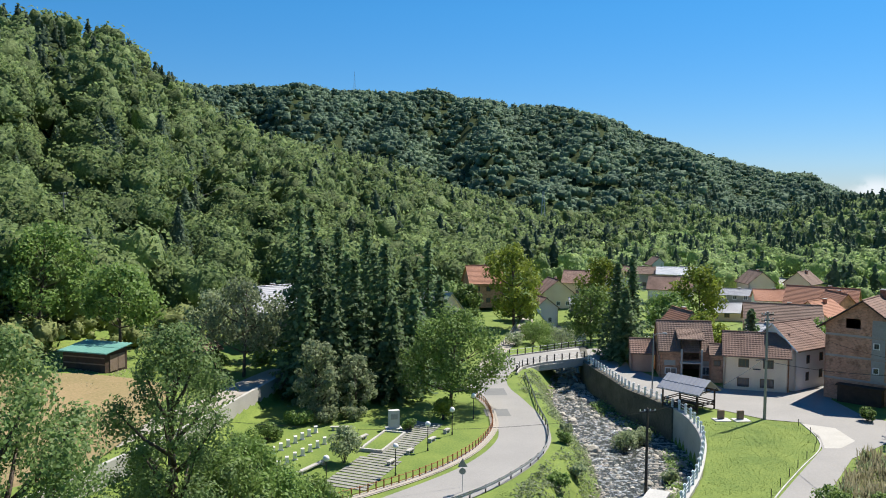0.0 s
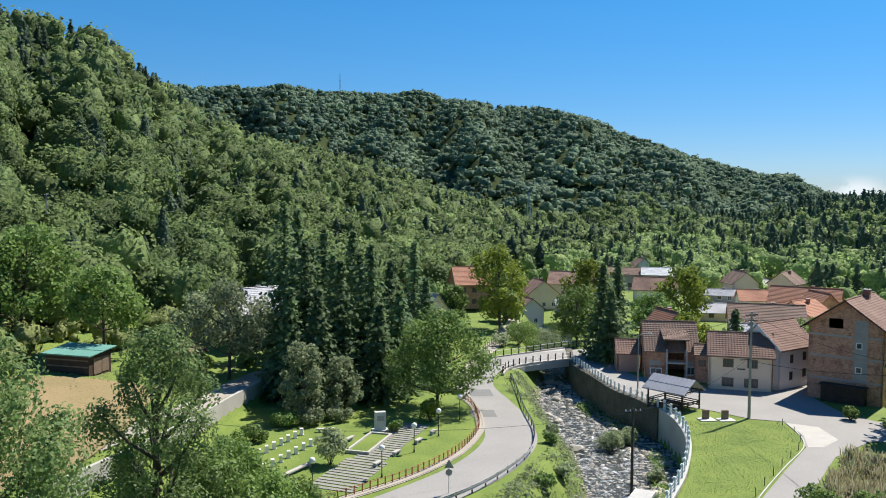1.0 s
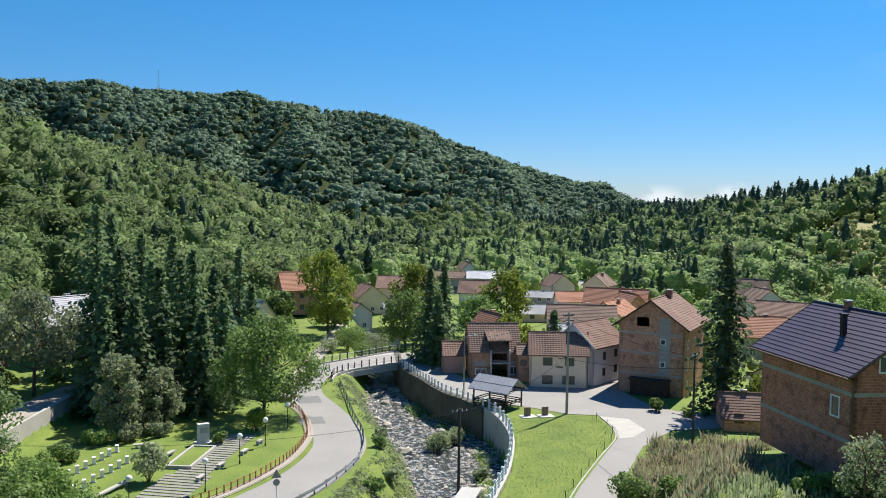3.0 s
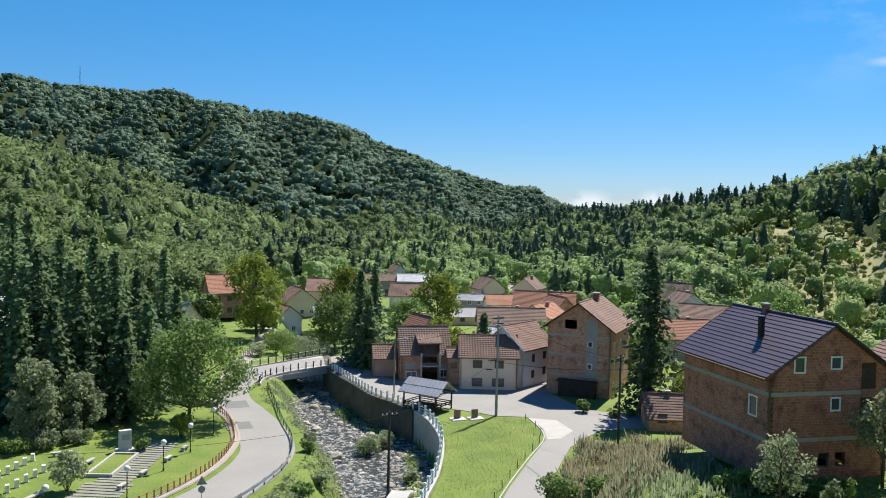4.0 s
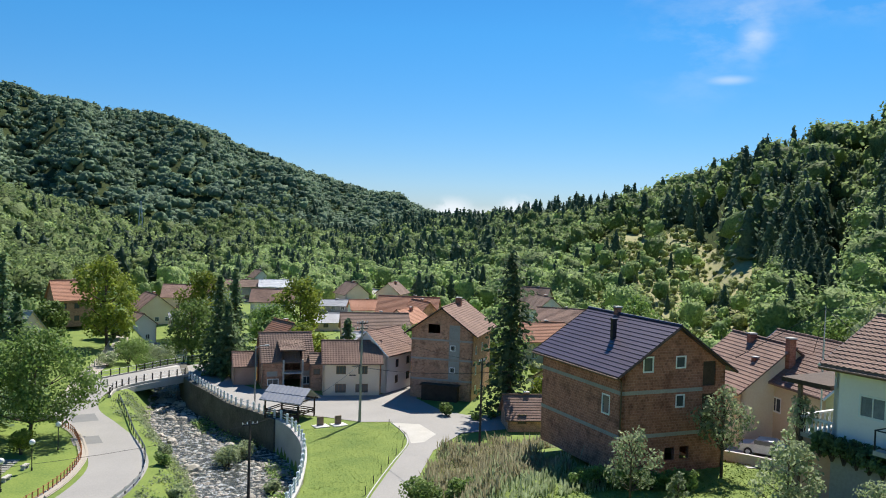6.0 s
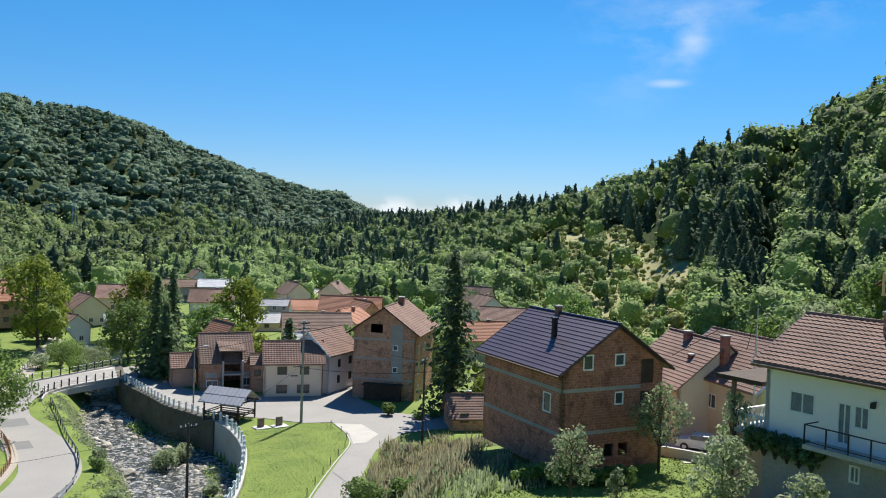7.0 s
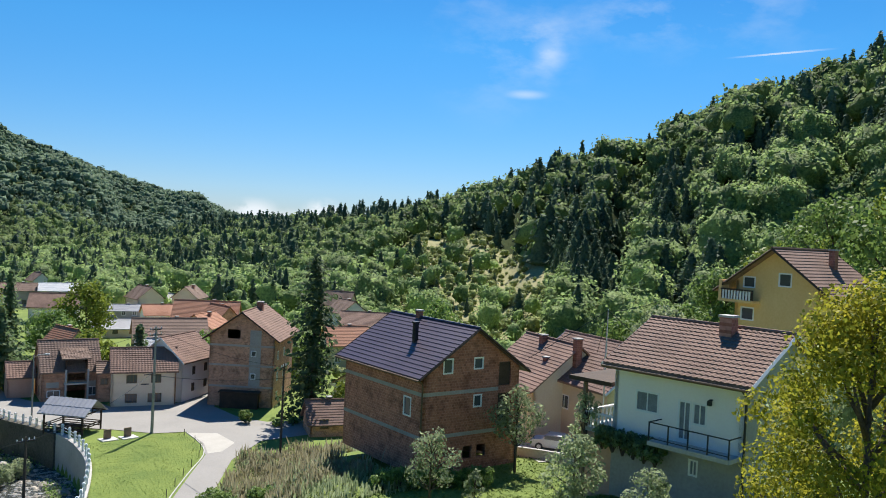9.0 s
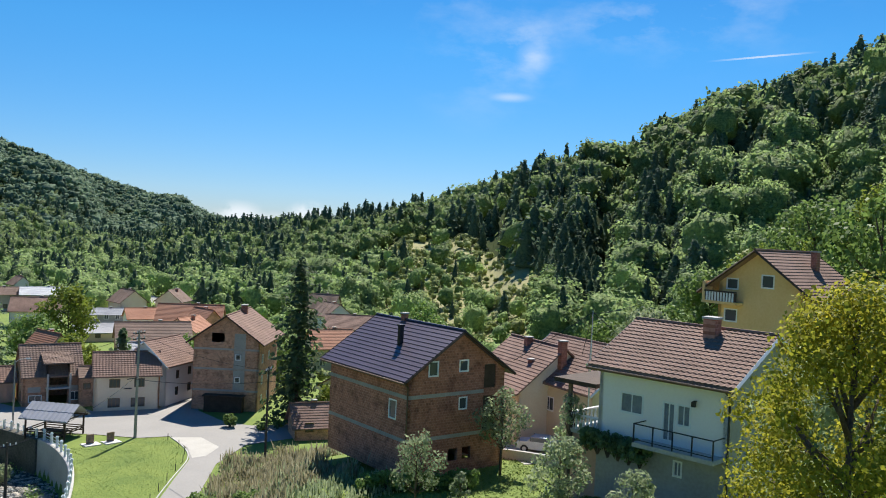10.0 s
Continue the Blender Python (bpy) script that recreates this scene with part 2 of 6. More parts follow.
def blockwork(m, mortar):
    """Courses of clay blocks with pale joints, over a wall's own length and height."""
    t = m.node_tree
    n, l = t.nodes, t.links
    p = n["Principled BSDF"]
    old = p.inputs["Base Color"].links[0].from_socket
    tc_ = n.new("ShaderNodeTexCoord")
    sp, cb = n.new("ShaderNodeSeparateXYZ"), n.new("ShaderNodeCombineXYZ")
    l.new(tc_.outputs["Object"], sp.inputs[0])
    l.new(sp.outputs[0], cb.inputs[0])
    l.new(sp.outputs[2], cb.inputs[1])
    b = n.new("ShaderNodeTexBrick")
    b.inputs["Scale"].default_value = 1.0
    b.inputs["Brick Width"].default_value, b.inputs["Row Height"].default_value, b.inputs["Mortar Size"].default_value = 0.27, 0.2, 0.012
    b.inputs["Color1"].default_value, b.inputs["Color2"].default_value, b.inputs["Mortar"].default_value = (1.12, 1.1, 1.08, 1), (0.68, 0.66, 0.66, 1), mortar
    l.new(cb.outputs[0], b.inputs["Vector"])
    stain = n.new("ShaderNodeTexNoise")
    stain.inputs["Scale"].default_value, stain.inputs["Detail"].default_value = 0.9, 6
    l.new(tc_.outputs["Object"], stain.inputs["Vector"])
    rp = n.new("ShaderNodeValToRGB")
    rp.color_ramp.elements[0].position, rp.color_ramp.elements[1].position = 0.33, 0.46
    rp.color_ramp.elements[0].color = (0.6, 0.58, 0.57, 1)
    l.new(stain.outputs[0], rp.inputs[0])
    m1, m2 = n.new("ShaderNodeMixRGB"), n.new("ShaderNodeMixRGB")
    m1.blend_type = m2.blend_type = "MULTIPLY"
    m1.inputs[0].default_value = m2.inputs[0].default_value = 1.0
    l.new(old, m1.inputs[1])
    l.new(b.outputs[0], m1.inputs[2])
    l.new(m1.outputs[0], m2.inputs[1])
    l.new(rp.outputs[0], m2.inputs[2])
    l.new(m2.outputs[0], p.inputs["Base Color"])


blockwork(BRICK, (1.25, 1.5, 1.7, 1))
blockwork(BRICK_A, (1.1, 1.25, 1.4, 1))


def glass_mat():
    m = bpy.data.materials.new("window_glass")
    m.use_nodes = True
    p = m.node_tree.nodes["Principled BSDF"]
    p.inputs["Base Color"].default_value = (0.07, 0.08, 0.09, 1)
    p.inputs["Roughness"].default_value = 0.14
    p.inputs["Specular IOR Level"].default_value = 0.6
    return m


GLASS = glass_mat()
NET = mat("net_curtain", (0.13, 0.155, 0.18), (0.24, 0.27, 0.30), 0.5, 2.0, 16, 0.1)


def water_mat():
    m = bpy.data.materials.new("stream_water")
    m.use_nodes = True
    t = m.node_tree
    n, l = t.nodes, t.links
    p = n["Principled BSDF"]
    p.inputs["Roughness"].default_value = 0.12
    g = n.new("ShaderNodeNewGeometry")
    a = n.new("ShaderNodeTexNoise")
    a.inputs["Scale"].default_value, a.inputs["Detail"].default_value, a.inputs["Roughness"].default_value = 1.6, 6, 0.7
    l.new(g.outputs["Position"], a.inputs["Vector"])
    r = n.new("ShaderNodeValToRGB")
    r.color_ramp.elements[0].position, r.color_ramp.elements[1].position = 0.50, 0.70
    r.color_ramp.elements[0].color, r.color_ramp.elements[1].color = (0.045, 0.05, 0.045, 1), (0.6, 0.62, 0.63, 1)
    l.new(a.outputs[0], r.inputs[0])
    l.new(r.outputs[0], p.inputs["Base Color"])
    b = n.new("ShaderNodeBump")
    b.inputs["Strength"].default_value, b.inputs["Distance"].default_value = 1.0, 0.25
    l.new(a.outputs[0], b.inputs["Height"])
    l.new(b.outputs[0], p.inputs["Normal"])
    return m


WATER = water_mat()


# ---- terrain ----
def sstep(v, a, b):
    t = np.clip((v - a) / (b - a), 0, 1)
    return t * t * (3 - 2 * t)


def seg_dist(x, y, pts):
    """Signed distance to a line of points (positive to its right, going along it)."""
    best, sign = np.full(np.shape(x), 1e9), np.ones(np.shape(x))
    for (ax, ay), (bx, by) in zip(pts, pts[1:]):
        dx, dy = bx - ax, by - ay
        t = np.clip(((x - ax) * dx + (y - ay) * dy) / (dx * dx + dy * dy), 0, 1)
        d = np.hypot(x - ax - t * dx, y - ay - t * dy)
        s = np.where((x - ax) * dy - (y - ay) * dx > 0, 1.0, -1.0)
        sign = np.where(d < best, s, sign)
        best = np.minimum(best, d)
    return best * sign


BED = -4.2
# left edge of the channel at road level, and the top line of the right-hand river wall, both going away from the eye
BANK_L = [(-6, 40), (4, 62), (8.6, 73), (12.6, 84), (13.4, 95), (12.6, 108), (12.4, 122), (16, 140), (17, 165), (24, 210)]
WALL_R = [(10, 40), (17.0, 61), (20.9, 69.9), (24.6, 77.6), (28.4, 88.3), (29.6, 96.7), (29.3, 102.2), (27.8, 108), (26.1, 112.5), (24.9, 121), (23.6, 132), (25, 146), (30, 170), (40, 210)]
LANE_WALL = [(-33, 60), (-26.5, 82), (-23.5, 97), (-20.5, 113)]
AZ_L, EL_L = [-60, -28, -22, -19, -13, -3, 4.5, 12, 18, 24], [12, 11.2, 9.7, 7.7, 4.8, 2.5, 0.0, -2.6, -3.2, -4]
RD_L, FT_L = [330, 380, 430, 450, 480, 550, 650, 700, 700, 700], [90, 125, 135, 140, 155, 185, 240, 330, 420, 500]
AZ_F, EL_F = [-40, -17, -6, 3, 9.8, 16.7, 20.0, 22.3, 24.1, 25.7, 33, 45], [7.0, 7.4, 7.45, 6.95, 6.0, 3.4, 2.45, 1.75, 1.55, 0.75, -0.4, -1]
RD_F = [1400, 1400, 1400, 1400, 1350, 1450, 1480, 1480, 1480, 1480, 1400, 1400]
# a nearer shoulder of the same hill that falls to the valley
AZ_S, EL_S = [-40, -10, 2, 9.8, 14.3, 17.5, 20.1, 21.3, 24, 30, 45], [3.0, 3.6, 4.4, 4.9, 4.0, 2.25, 0.3, -0.35, -1.6, -3, -4]
RD_S = [1080, 1080, 1080, 1080, 1080, 1060, 1040, 1030, 1000, 950, 900]
AZ_R = [12, 17, 19.2, 21.7, 23.3, 26.7, 30.5, 34, 38.1, 43.9, 49.6, 56.9, 63.8, 69, 100]
EL_R = [-4.5, -3.6, -2.5, -1.0, 0.1, 0.3, 0.7, 1.25, 1.9, 3.6, 5.7, 9.3, 11.2, 12.2, 12]
RD_R = [850, 820, 790, 760, 730, 700, 650, 600, 550, 480, 420, 370, 340, 330, 320]
FT_R = [560, 520, 480, 440, 410, 380, 310, 260, 220, 190, 165, 145, 135, 130, 110]


def hill(az, d, azs, els, ridges, feet, trees):
    r, f = np.interp(az, azs, ridges), np.interp(az, azs, feet)
    top = np.maximum(EYE_Z + r * np.tan(np.radians(np.interp(az, azs, els))) - trees, 0)
    t = np.clip((d - f) / (r - f), 0, 1)
    shape = 0.45 * t + 0.55 * t * t * (3 - 2 * t) + 0.42 * t * (1 - t) * (0.6 * np.sin(az * 0.62 + d * 0.006) + 0.4 * np.sin(az * 1.45 - d * 0.012))
    fade = sstep(np.abs(az - 20), 120, 85)
    return top * shape * (1 - 0.25 * sstep(d, r, r * 1.8)) * fade


def ground_z(x, y):
    x, y = np.asarray(x, float), np.asarray(y, float)
    d, az = np.hypot(x, y), np.degrees(np.arctan2(x, y))
    z = np.interp(y, [-40, 0, 24, 30, 37, 46, 58, 65, 73], [16, 14.5, 12.3, 11.2, 8.6, 8.0, 6.9, 3.6, 0]) * sstep(x - np.interp(y, [10, 40, 55, 65], [6, 16, 24, 33]), 0, 12)
    z = z + 9 * sstep(x, 56, 100) * sstep(y, 75, 40)
    lane = seg_dist(x, y, LANE_WALL)
    left = sstep(y, 150, 118)
    z = z + (2.3 * sstep(lane, 0.6, -0.3) + 2.2 * sstep(lane, -5, -22) + 2.5 * sstep(lane, -22, -50)) * left * sstep(y, 40, 60)
    z = z + 2.0 * sstep(x, -8, -22) * sstep(y, 118, 140)
    hl = hill(az, d, AZ_L, EL_L, RD_L, FT_L, 13)
    hr = hill(az, d, AZ_R, EL_R, RD_R, FT_R, 10)
    hr = np.maximum(hr - 15 * np.exp(-((az - 52.3 - (d - 260) * 0.012) / 1.7) ** 2) * sstep(d, 185, 250) * sstep(d, 385, 320), 0)
    hf = np.maximum(hill(az, d, AZ_F, EL_F, RD_F, [720] * 12, 10), hill(az, d, AZ_S, EL_S, RD_S, [640] * 11, 10))
    top = np.interp(az, AZ_F, RD_F)
    hf = hf + 15 * np.sin(az * 0.95 + d * 0.0045 + 0.8 * np.sin(d * 0.009)) * sstep(d, 740, 880) * sstep(d, top - 70, top - 300) * sstep(hf, 8, 40)
    h = np.maximum(np.maximum(hl, hr), hf)
    h = h * (1 + 0.10 * np.sin(x * 0.021 + 1.3 * np.sin(y * 0.013)) * np.sin(y * 0.017 + 0.6) * sstep(d, 1600, 300) * sstep(h, 5, 40))
    h = h + sstep(h, 30, 90) * 2.5 * np.sin(az * 1.15 + d * 0.011) * np.sin(d * 0.006 + az * 0.4) * (d > 650)
    z = z + h
    dl, dr = seg_dist(x, y, BANK_L), seg_dist(x, y, WALL_R)
    inside = sstep(dl, 0.0, 4.5) * sstep(dr, 0.3, -0.25) * sstep(d, 260, 190)
    return z * (1 - inside) + BED * inside


def gz(x, y):
    return float(ground_z(x, y))


def polar(az, d):
    a = radians(az)
    return d * math.sin(a), d * math.cos(a)


# ---- building helpers ----
def link_mesh(name, verts, faces, material, smooth=False):
    me = bpy.data.meshes.new(name)
    verts, faces = np.asarray(verts, np.float32), np.asarray(faces, np.int32)
    k = faces.shape[1]
    me.vertices.add(len(verts))
    me.vertices.foreach_set("co", verts.ravel())
    me.loops.add(faces.size)
    me.loops.foreach_set("vertex_index", faces.ravel())
    me.polygons.add(len(faces))
    me.polygons.foreach_set("loop_start", np.arange(0, faces.size, k, dtype=np.int32))
    me.polygons.foreach_set("use_smooth", np.full(len(faces), smooth))
    me.update(calc_edges=True)
    me.materials.append(material)
    return new(name, me)


def part(name, bm, material, parent=None, label="", smooth=False):
    me = bpy.data.meshes.new(name)
    bm.to_mesh(me)
    bm.free()
    me.materials.append(material)
    if smooth:
        me.polygons.foreach_set("use_smooth", [True] * len(me.polygons))
    ob = new(name, me)
    if parent is not None:
        ob.parent = parent
    if label:
        ob["label"] = label
    return ob


def thing(name, m, label, category, group="", kind=""):
    e = new(name)
    e.empty_display_size = 0.2
    e.matrix_world = m
    return tagged(e, label, category, group, kind)


def box(bm, x0, x1, y0, y1, z0, z1, m=None):
    vs = [bm.verts.new(Vector(c) if m is None else m @ Vector(c)) for c in
          ((x0, y0, z0), (x1, y0, z0), (x1, y1, z0), (x0, y1, z0), (x0, y0, z1), (x1, y0, z1), (x1, y1, z1), (x0, y1, z1))]
    for f in ((0, 3, 2, 1), (4, 5, 6, 7), (0, 1, 5, 4), (1, 2, 6, 5), (2, 3, 7, 6), (3, 0, 4, 7)):
        bm.faces.new([vs[i] for i in f])
    return bm


def boxes(*dims):
    bm = bmesh.new()
    for d in dims:
        box(bm, *d)
    return bm


def tube(bm, pts, radii, sides=8):
    """A tapered tube along points."""
    rings = []
    pts = [Vector(p) for p in pts]
    for i, p in enumerate(pts):
        way = (pts[min(i + 1, len(pts) - 1)] - pts[max(i - 1, 0)]).normalized()
        u = way.cross(Vector((0.31, 0.9, 0.2))).normalized()
        v = way.cross(u)
        r = radii[i] if isinstance(radii, (list, tuple)) else radii
        rings.append([bm.verts.new(p + (u * math.cos(a) + v * math.sin(a)) * r) for a in [2 * math.pi * k / sides for k in range(sides)]])
    for a, b in zip(rings, rings[1:]):
        for k in range(sides):
            bm.faces.new((a[k], a[(k + 1) % sides], b[(k + 1) % sides], b[k]))
    bm.faces.new(rings[0][::-1])
    bm.faces.new(rings[-1])
    return bm


def strip(pts, left, right, lift, step=1.5, drape=True):
    """A ribbon along points, with offsets to its left and right, laid on the ground."""
    P = [Vector((p[0], p[1], 0)) for p in pts]
    out = []
    for i in range(len(P) - 1):                     # Catmull-Rom through the points
        a, b, c, d = P[max(i - 1, 0)], P[i], P[i + 1], P[min(i + 2, len(P) - 1)]
        n = max(2, int((c - b).length / step))
        for k in range(n):
            t = k / n
            out.append(0.5 * (2 * b + (c - a) * t + (2 * a - 5 * b + 4 * c - d) * t * t + (3 * b - a - 3 * c + d) * t ** 3))
    out.append(P[-1])
    vs, fs, cols = [], [], 5
    for i, p in enumerate(out):
        w = (out[min(i + 1, len(out) - 1)] - out[max(i - 1, 0)]).normalized()
        s = Vector((w.y, -w.x, 0))
        for k in range(cols):
            q = p + s * (-left + (left + right) * k / (cols - 1))
            vs.append((q.x, q.y, (max(gz(q.x, q.y), 0.0) if drape else 0) + lift))
    for i in range(len(out) - 1):
        for k in range(cols - 1):
            a = i * cols + k
            fs.append((a, a + 1, a + cols + 1, a + cols))
    return vs, fs, out


def smooth_line(pts, step=1.0):
    return [(p.x, p.y) for p in strip(pts, 0.1, 0.1, 0, step, False)[2]]


def even(pts, gap):
    """Points at an even gap along a smooth line, with their heading."""
    line = smooth_line(pts, 0.3)
    out, acc = [], 0.0
    for a, b in zip(line, line[1:]):
        seg = math.hypot(b[0] - a[0], b[1] - a[1])
        while acc <= seg:
            t = acc / seg
            out.append((a[0] + (b[0] - a[0]) * t, a[1] + (b[1] - a[1]) * t, math.degrees(math.atan2(b[1] - a[1], b[0] - a[0]))))
            acc += gap
        acc -= seg
    return out


def up_slope(az, d, azs, feet, ridges):
    f, r = np.interp(az, azs, feet), np.interp(az, azs, ridges)
    return (d - f) / (r - f)


def open_slope(az, d):
    """The grassy lower slope of the right-hand hill, with thin scrub only."""
    t = up_slope(az, d, AZ_R, FT_R, RD_R)
    return (az > 33.5) & (az < 49) & (t < np.interp(az, [33.5, 38, 44, 49], [0.30, 0.52, 0.52, 0.26]))


# ---- ground, hills ----
def build_ground():
    azs = np.concatenate([np.arange(-34, 3, 0.45), np.arange(3, 21, 0.24), np.arange(21, 76, 0.45), np.arange(76, 326, 6.0)])
    ds = np.concatenate([[0.0], np.arange(6, 40, 4), np.arange(40, 62, 0.9), np.arange(62, 138, 0.55), np.arange(138, 150, 0.9), np.geomspace(150, 4600, 110)])
    A, D = np.meshgrid(np.radians(azs), ds, indexing="ij")
    X, Y = D * np.sin(A), D * np.cos(A)
    Z = ground_z(X, Y)
    Z = Z + 0.12 * np.sin(X * 1.7 + 2 * np.sin(Y * 0.9)) * np.sin(Y * 1.3) * sstep(X, -24, -30)
    n, k = len(azs), len(ds)
    idx = np.arange(n * k).reshape(n, k)
    nxt = np.roll(idx, -1, 0)
    f = np.stack([idx[:, :-1], idx[:, 1:], nxt[:, 1:], nxt[:, :-1]], -1).reshape(-1, 4)
    ob = link_mesh("ground", np.stack([X, Y, Z], -1).reshape(-1, 3), f, GRASS, True)
    # under the woods the ground is dark leaf litter
    ob.data.materials.append(FLOOR)
    mx, my = (X[:, :-1] + np.roll(X, -1, 0)[:, 1:]) / 2, (Y[:, :-1] + np.roll(Y, -1, 0)[:, 1:]) / 2
    az, d = np.degrees(np.arctan2(mx, my)), np.hypot(mx, my)
    wood = ((d > np.interp(az, AZ_L, FT_L) + 20) & (az < 14)) | ((d > np.interp(az, AZ_R, FT_R) + np.where((az > 33) & (az < 50), 0.45 * (np.interp(az, AZ_R, RD_R) - np.interp(az, AZ_R, FT_R)), 20)) & (az > 13)) | (d > 760)
    ob.data.materials.append(HAY)
    hay = open_slope(az, d) & (d > np.interp(az, AZ_R, FT_R) - 10)
    ob.data.polygons.foreach_set("material_index", np.where(hay, 2, wood).ravel().astype(np.int32))
    return tagged(ob, "grassy valley floor rising into wooded hillsides", "ground", kind="structure")


build_ground()


def lay(name, pts, left, right, lift, material, label, kind="structure", step=1.5, drape=True):
    vs, fs, _ = strip(pts, left, right, lift, step, drape)
    return tagged(link_mesh(name, vs, fs, material, True), label, name.replace("_", " "), kind=kind)


ROAD = [(-24, 52), (-10, 62), (-1.0, 71), (5.2, 79), (8.9, 88), (9.2, 97), (7.9, 106), (6.4, 115), (7.6, 124), (12, 133), (22, 139.5), (34, 144), (50, 150), (72, 168), (92, 200), (110, 260), (120, 330)]
lay("road", ROAD, 2.9, 2.9, 0.05, ASPHALT, "sunlit pale grey asphalt road curving along the stream")
SIDE = [(30, 143), (27, 131), (29.5, 120), (33, 110), (40, 103), (46, 97), (50, 92), (60, 90), (78, 92), (96, 100)]


def paved(name, pts, z, material, label):
    tris = tessellate_polygon([[Vector((x, y, 0)) for x, y in pts]])
    fs = []
    for a, b, c in tris:
        (ax, ay), (bx, by), (cx, cy) = pts[a], pts[b], pts[c]
        fs.append((a, b, c) if (bx - ax) * (cy - ay) - (by - ay) * (cx - ax) > 0 else (a, c, b))
    return tagged(link_mesh(name, [(x, y, z) for x, y in pts], fs, material), label, name.replace("_", " "), kind="structure")


paved("forecourt", [(24.0, 131), (25.3, 121), (26.6, 113), (28.3, 108), (31.0, 105.6), (35.5, 101.5), (38.9, 97.6), (42.6, 96.4), (41.9, 90.6), (40.2, 85.9), (35.6, 79.6), (29.9, 71.6), (24, 62.5), (27.4, 61),
                    (33.1, 69.9), (36.4, 75), (41.7, 82.6), (48.3, 88.2), (58, 88), (75, 90), (75, 94.5), (60, 94), (53.5, 96.5), (51.5, 100), (51.5, 108), (57.5, 118.5), (55.8, 120.2), (48.2, 112.4), (39.2, 114.4), (38.5, 120.5), (31.5, 121.5), (29.5, 128), (30.5, 143), (25.5, 142)],
      0.06, ASPHALT, "pale asphalt village street and forecourt between houses")
paved("concrete_patch", [(42.3, 95.9), (45.4, 94.0), (45.2, 88.9), (42.3, 86.2), (40.6, 86.2), (42.1, 90.6)], 0.066, PALE_SLAB, "pale new concrete patch in the street")
lay("road_verge", [(4.9, 108.5), (6.1, 104.2), (6.5, 97.7), (6.1, 92.0), (3.5, 83.9), (-1.1, 76.7), (-7.2, 70.6), (-14, 65)], 0.2, 0.8, 0.064, GRAVEL, "dusty gravel verge beside the road")
lay("lane", [(-13, 128), (-21.5, 116), (-25.5, 104), (-29, 90), (-34, 76)], 2.6, 1.2, 0.05, GRAVEL, "dusty gravel lane above a retaining wall")
lay("hillside_lane", [(7, 128), (9.5, 140), (14, 156), (18, 176), (20, 205)], 1.4, 1.4, 0.06, GRAVEL, "pale gravel lane climbing between gardens")
lay("field", [(-40, 66), (-40, 84), (-42, 100)], 11, 9, 0.17, DIRT, "dry mown field with bare brown earth")


def build_water():
    vs, fs = [], []
    n = 90
    L, R = smooth_line(BANK_L, 1), smooth_line(WALL_R, 1)
    for i in range(n):
        a, b = L[int(i * (len(L) - 1) / (n - 1))], R[int(i * (len(R) - 1) / (n - 1))]
        for k in range(6):
            t = k / 5
            vs.append((a[0] + (b[0] - a[0]) * t, a[1] + (b[1] - a[1]) * t, BED + 0.22))
    for i in range(n - 1):
        for k in range(5):
            q = i * 6 + k
            fs.append((q, q + 1, q + 7, q + 6))
    tagged(link_mesh("water", vs, fs, WATER, True), "shallow mountain stream with broken white riffles", "stream", kind="structure")


build_water()


def wall_along(name, pts, thick, zlow, ztop, material, label, step=1.5):
    """A wall with thickness along a line; zlow and ztop are heights or functions of x, y."""
    line = smooth_line(pts, step)
    bm = bmesh.new()
    prev = None
    for i, (x, y) in enumerate(line):
        a, b = line[max(i - 1, 0)], line[min(i + 1, len(line) - 1)]
        w = Vector((b[0] - a[0], b[1] - a[1], 0)).normalized()
        s = Vector((w.y, -w.x, 0)) * thick / 2
        lo = zlow(x, y) if callable(zlow) else zlow
        hi = ztop(x, y) if callable(ztop) else ztop
        ring = [bm.verts.new((x + k * s.x, y + k * s.y, z)) for k, z in ((-1, lo), (1, lo), (1, hi), (-1, hi))]
        if prev:
            for k in range(4):
                bm.faces.new((prev[k], prev[(k + 1) % 4], ring[(k + 1) % 4], ring[k]))
        else:
            bm.faces.new(ring[::-1])
        prev = ring
    bm.faces.new(prev)
    bmesh.ops.recalc_face_normals(bm, faces=bm.faces)
    return tagged(part(name, bm, material), label, name.replace("_", " "), kind="structure")


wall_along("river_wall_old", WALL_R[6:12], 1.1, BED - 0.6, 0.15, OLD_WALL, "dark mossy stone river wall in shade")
wall_along("river_wall_new", WALL_R[1:7], 0.6, BED - 0.6, 0.25, CONCRETE, "pale concrete river wall")
wall_along("lane_wall", LANE_WALL, 0.4, -0.4, lambda x, y: 2.75, PALE_SLAB, "whitewashed retaining wall along the lane")


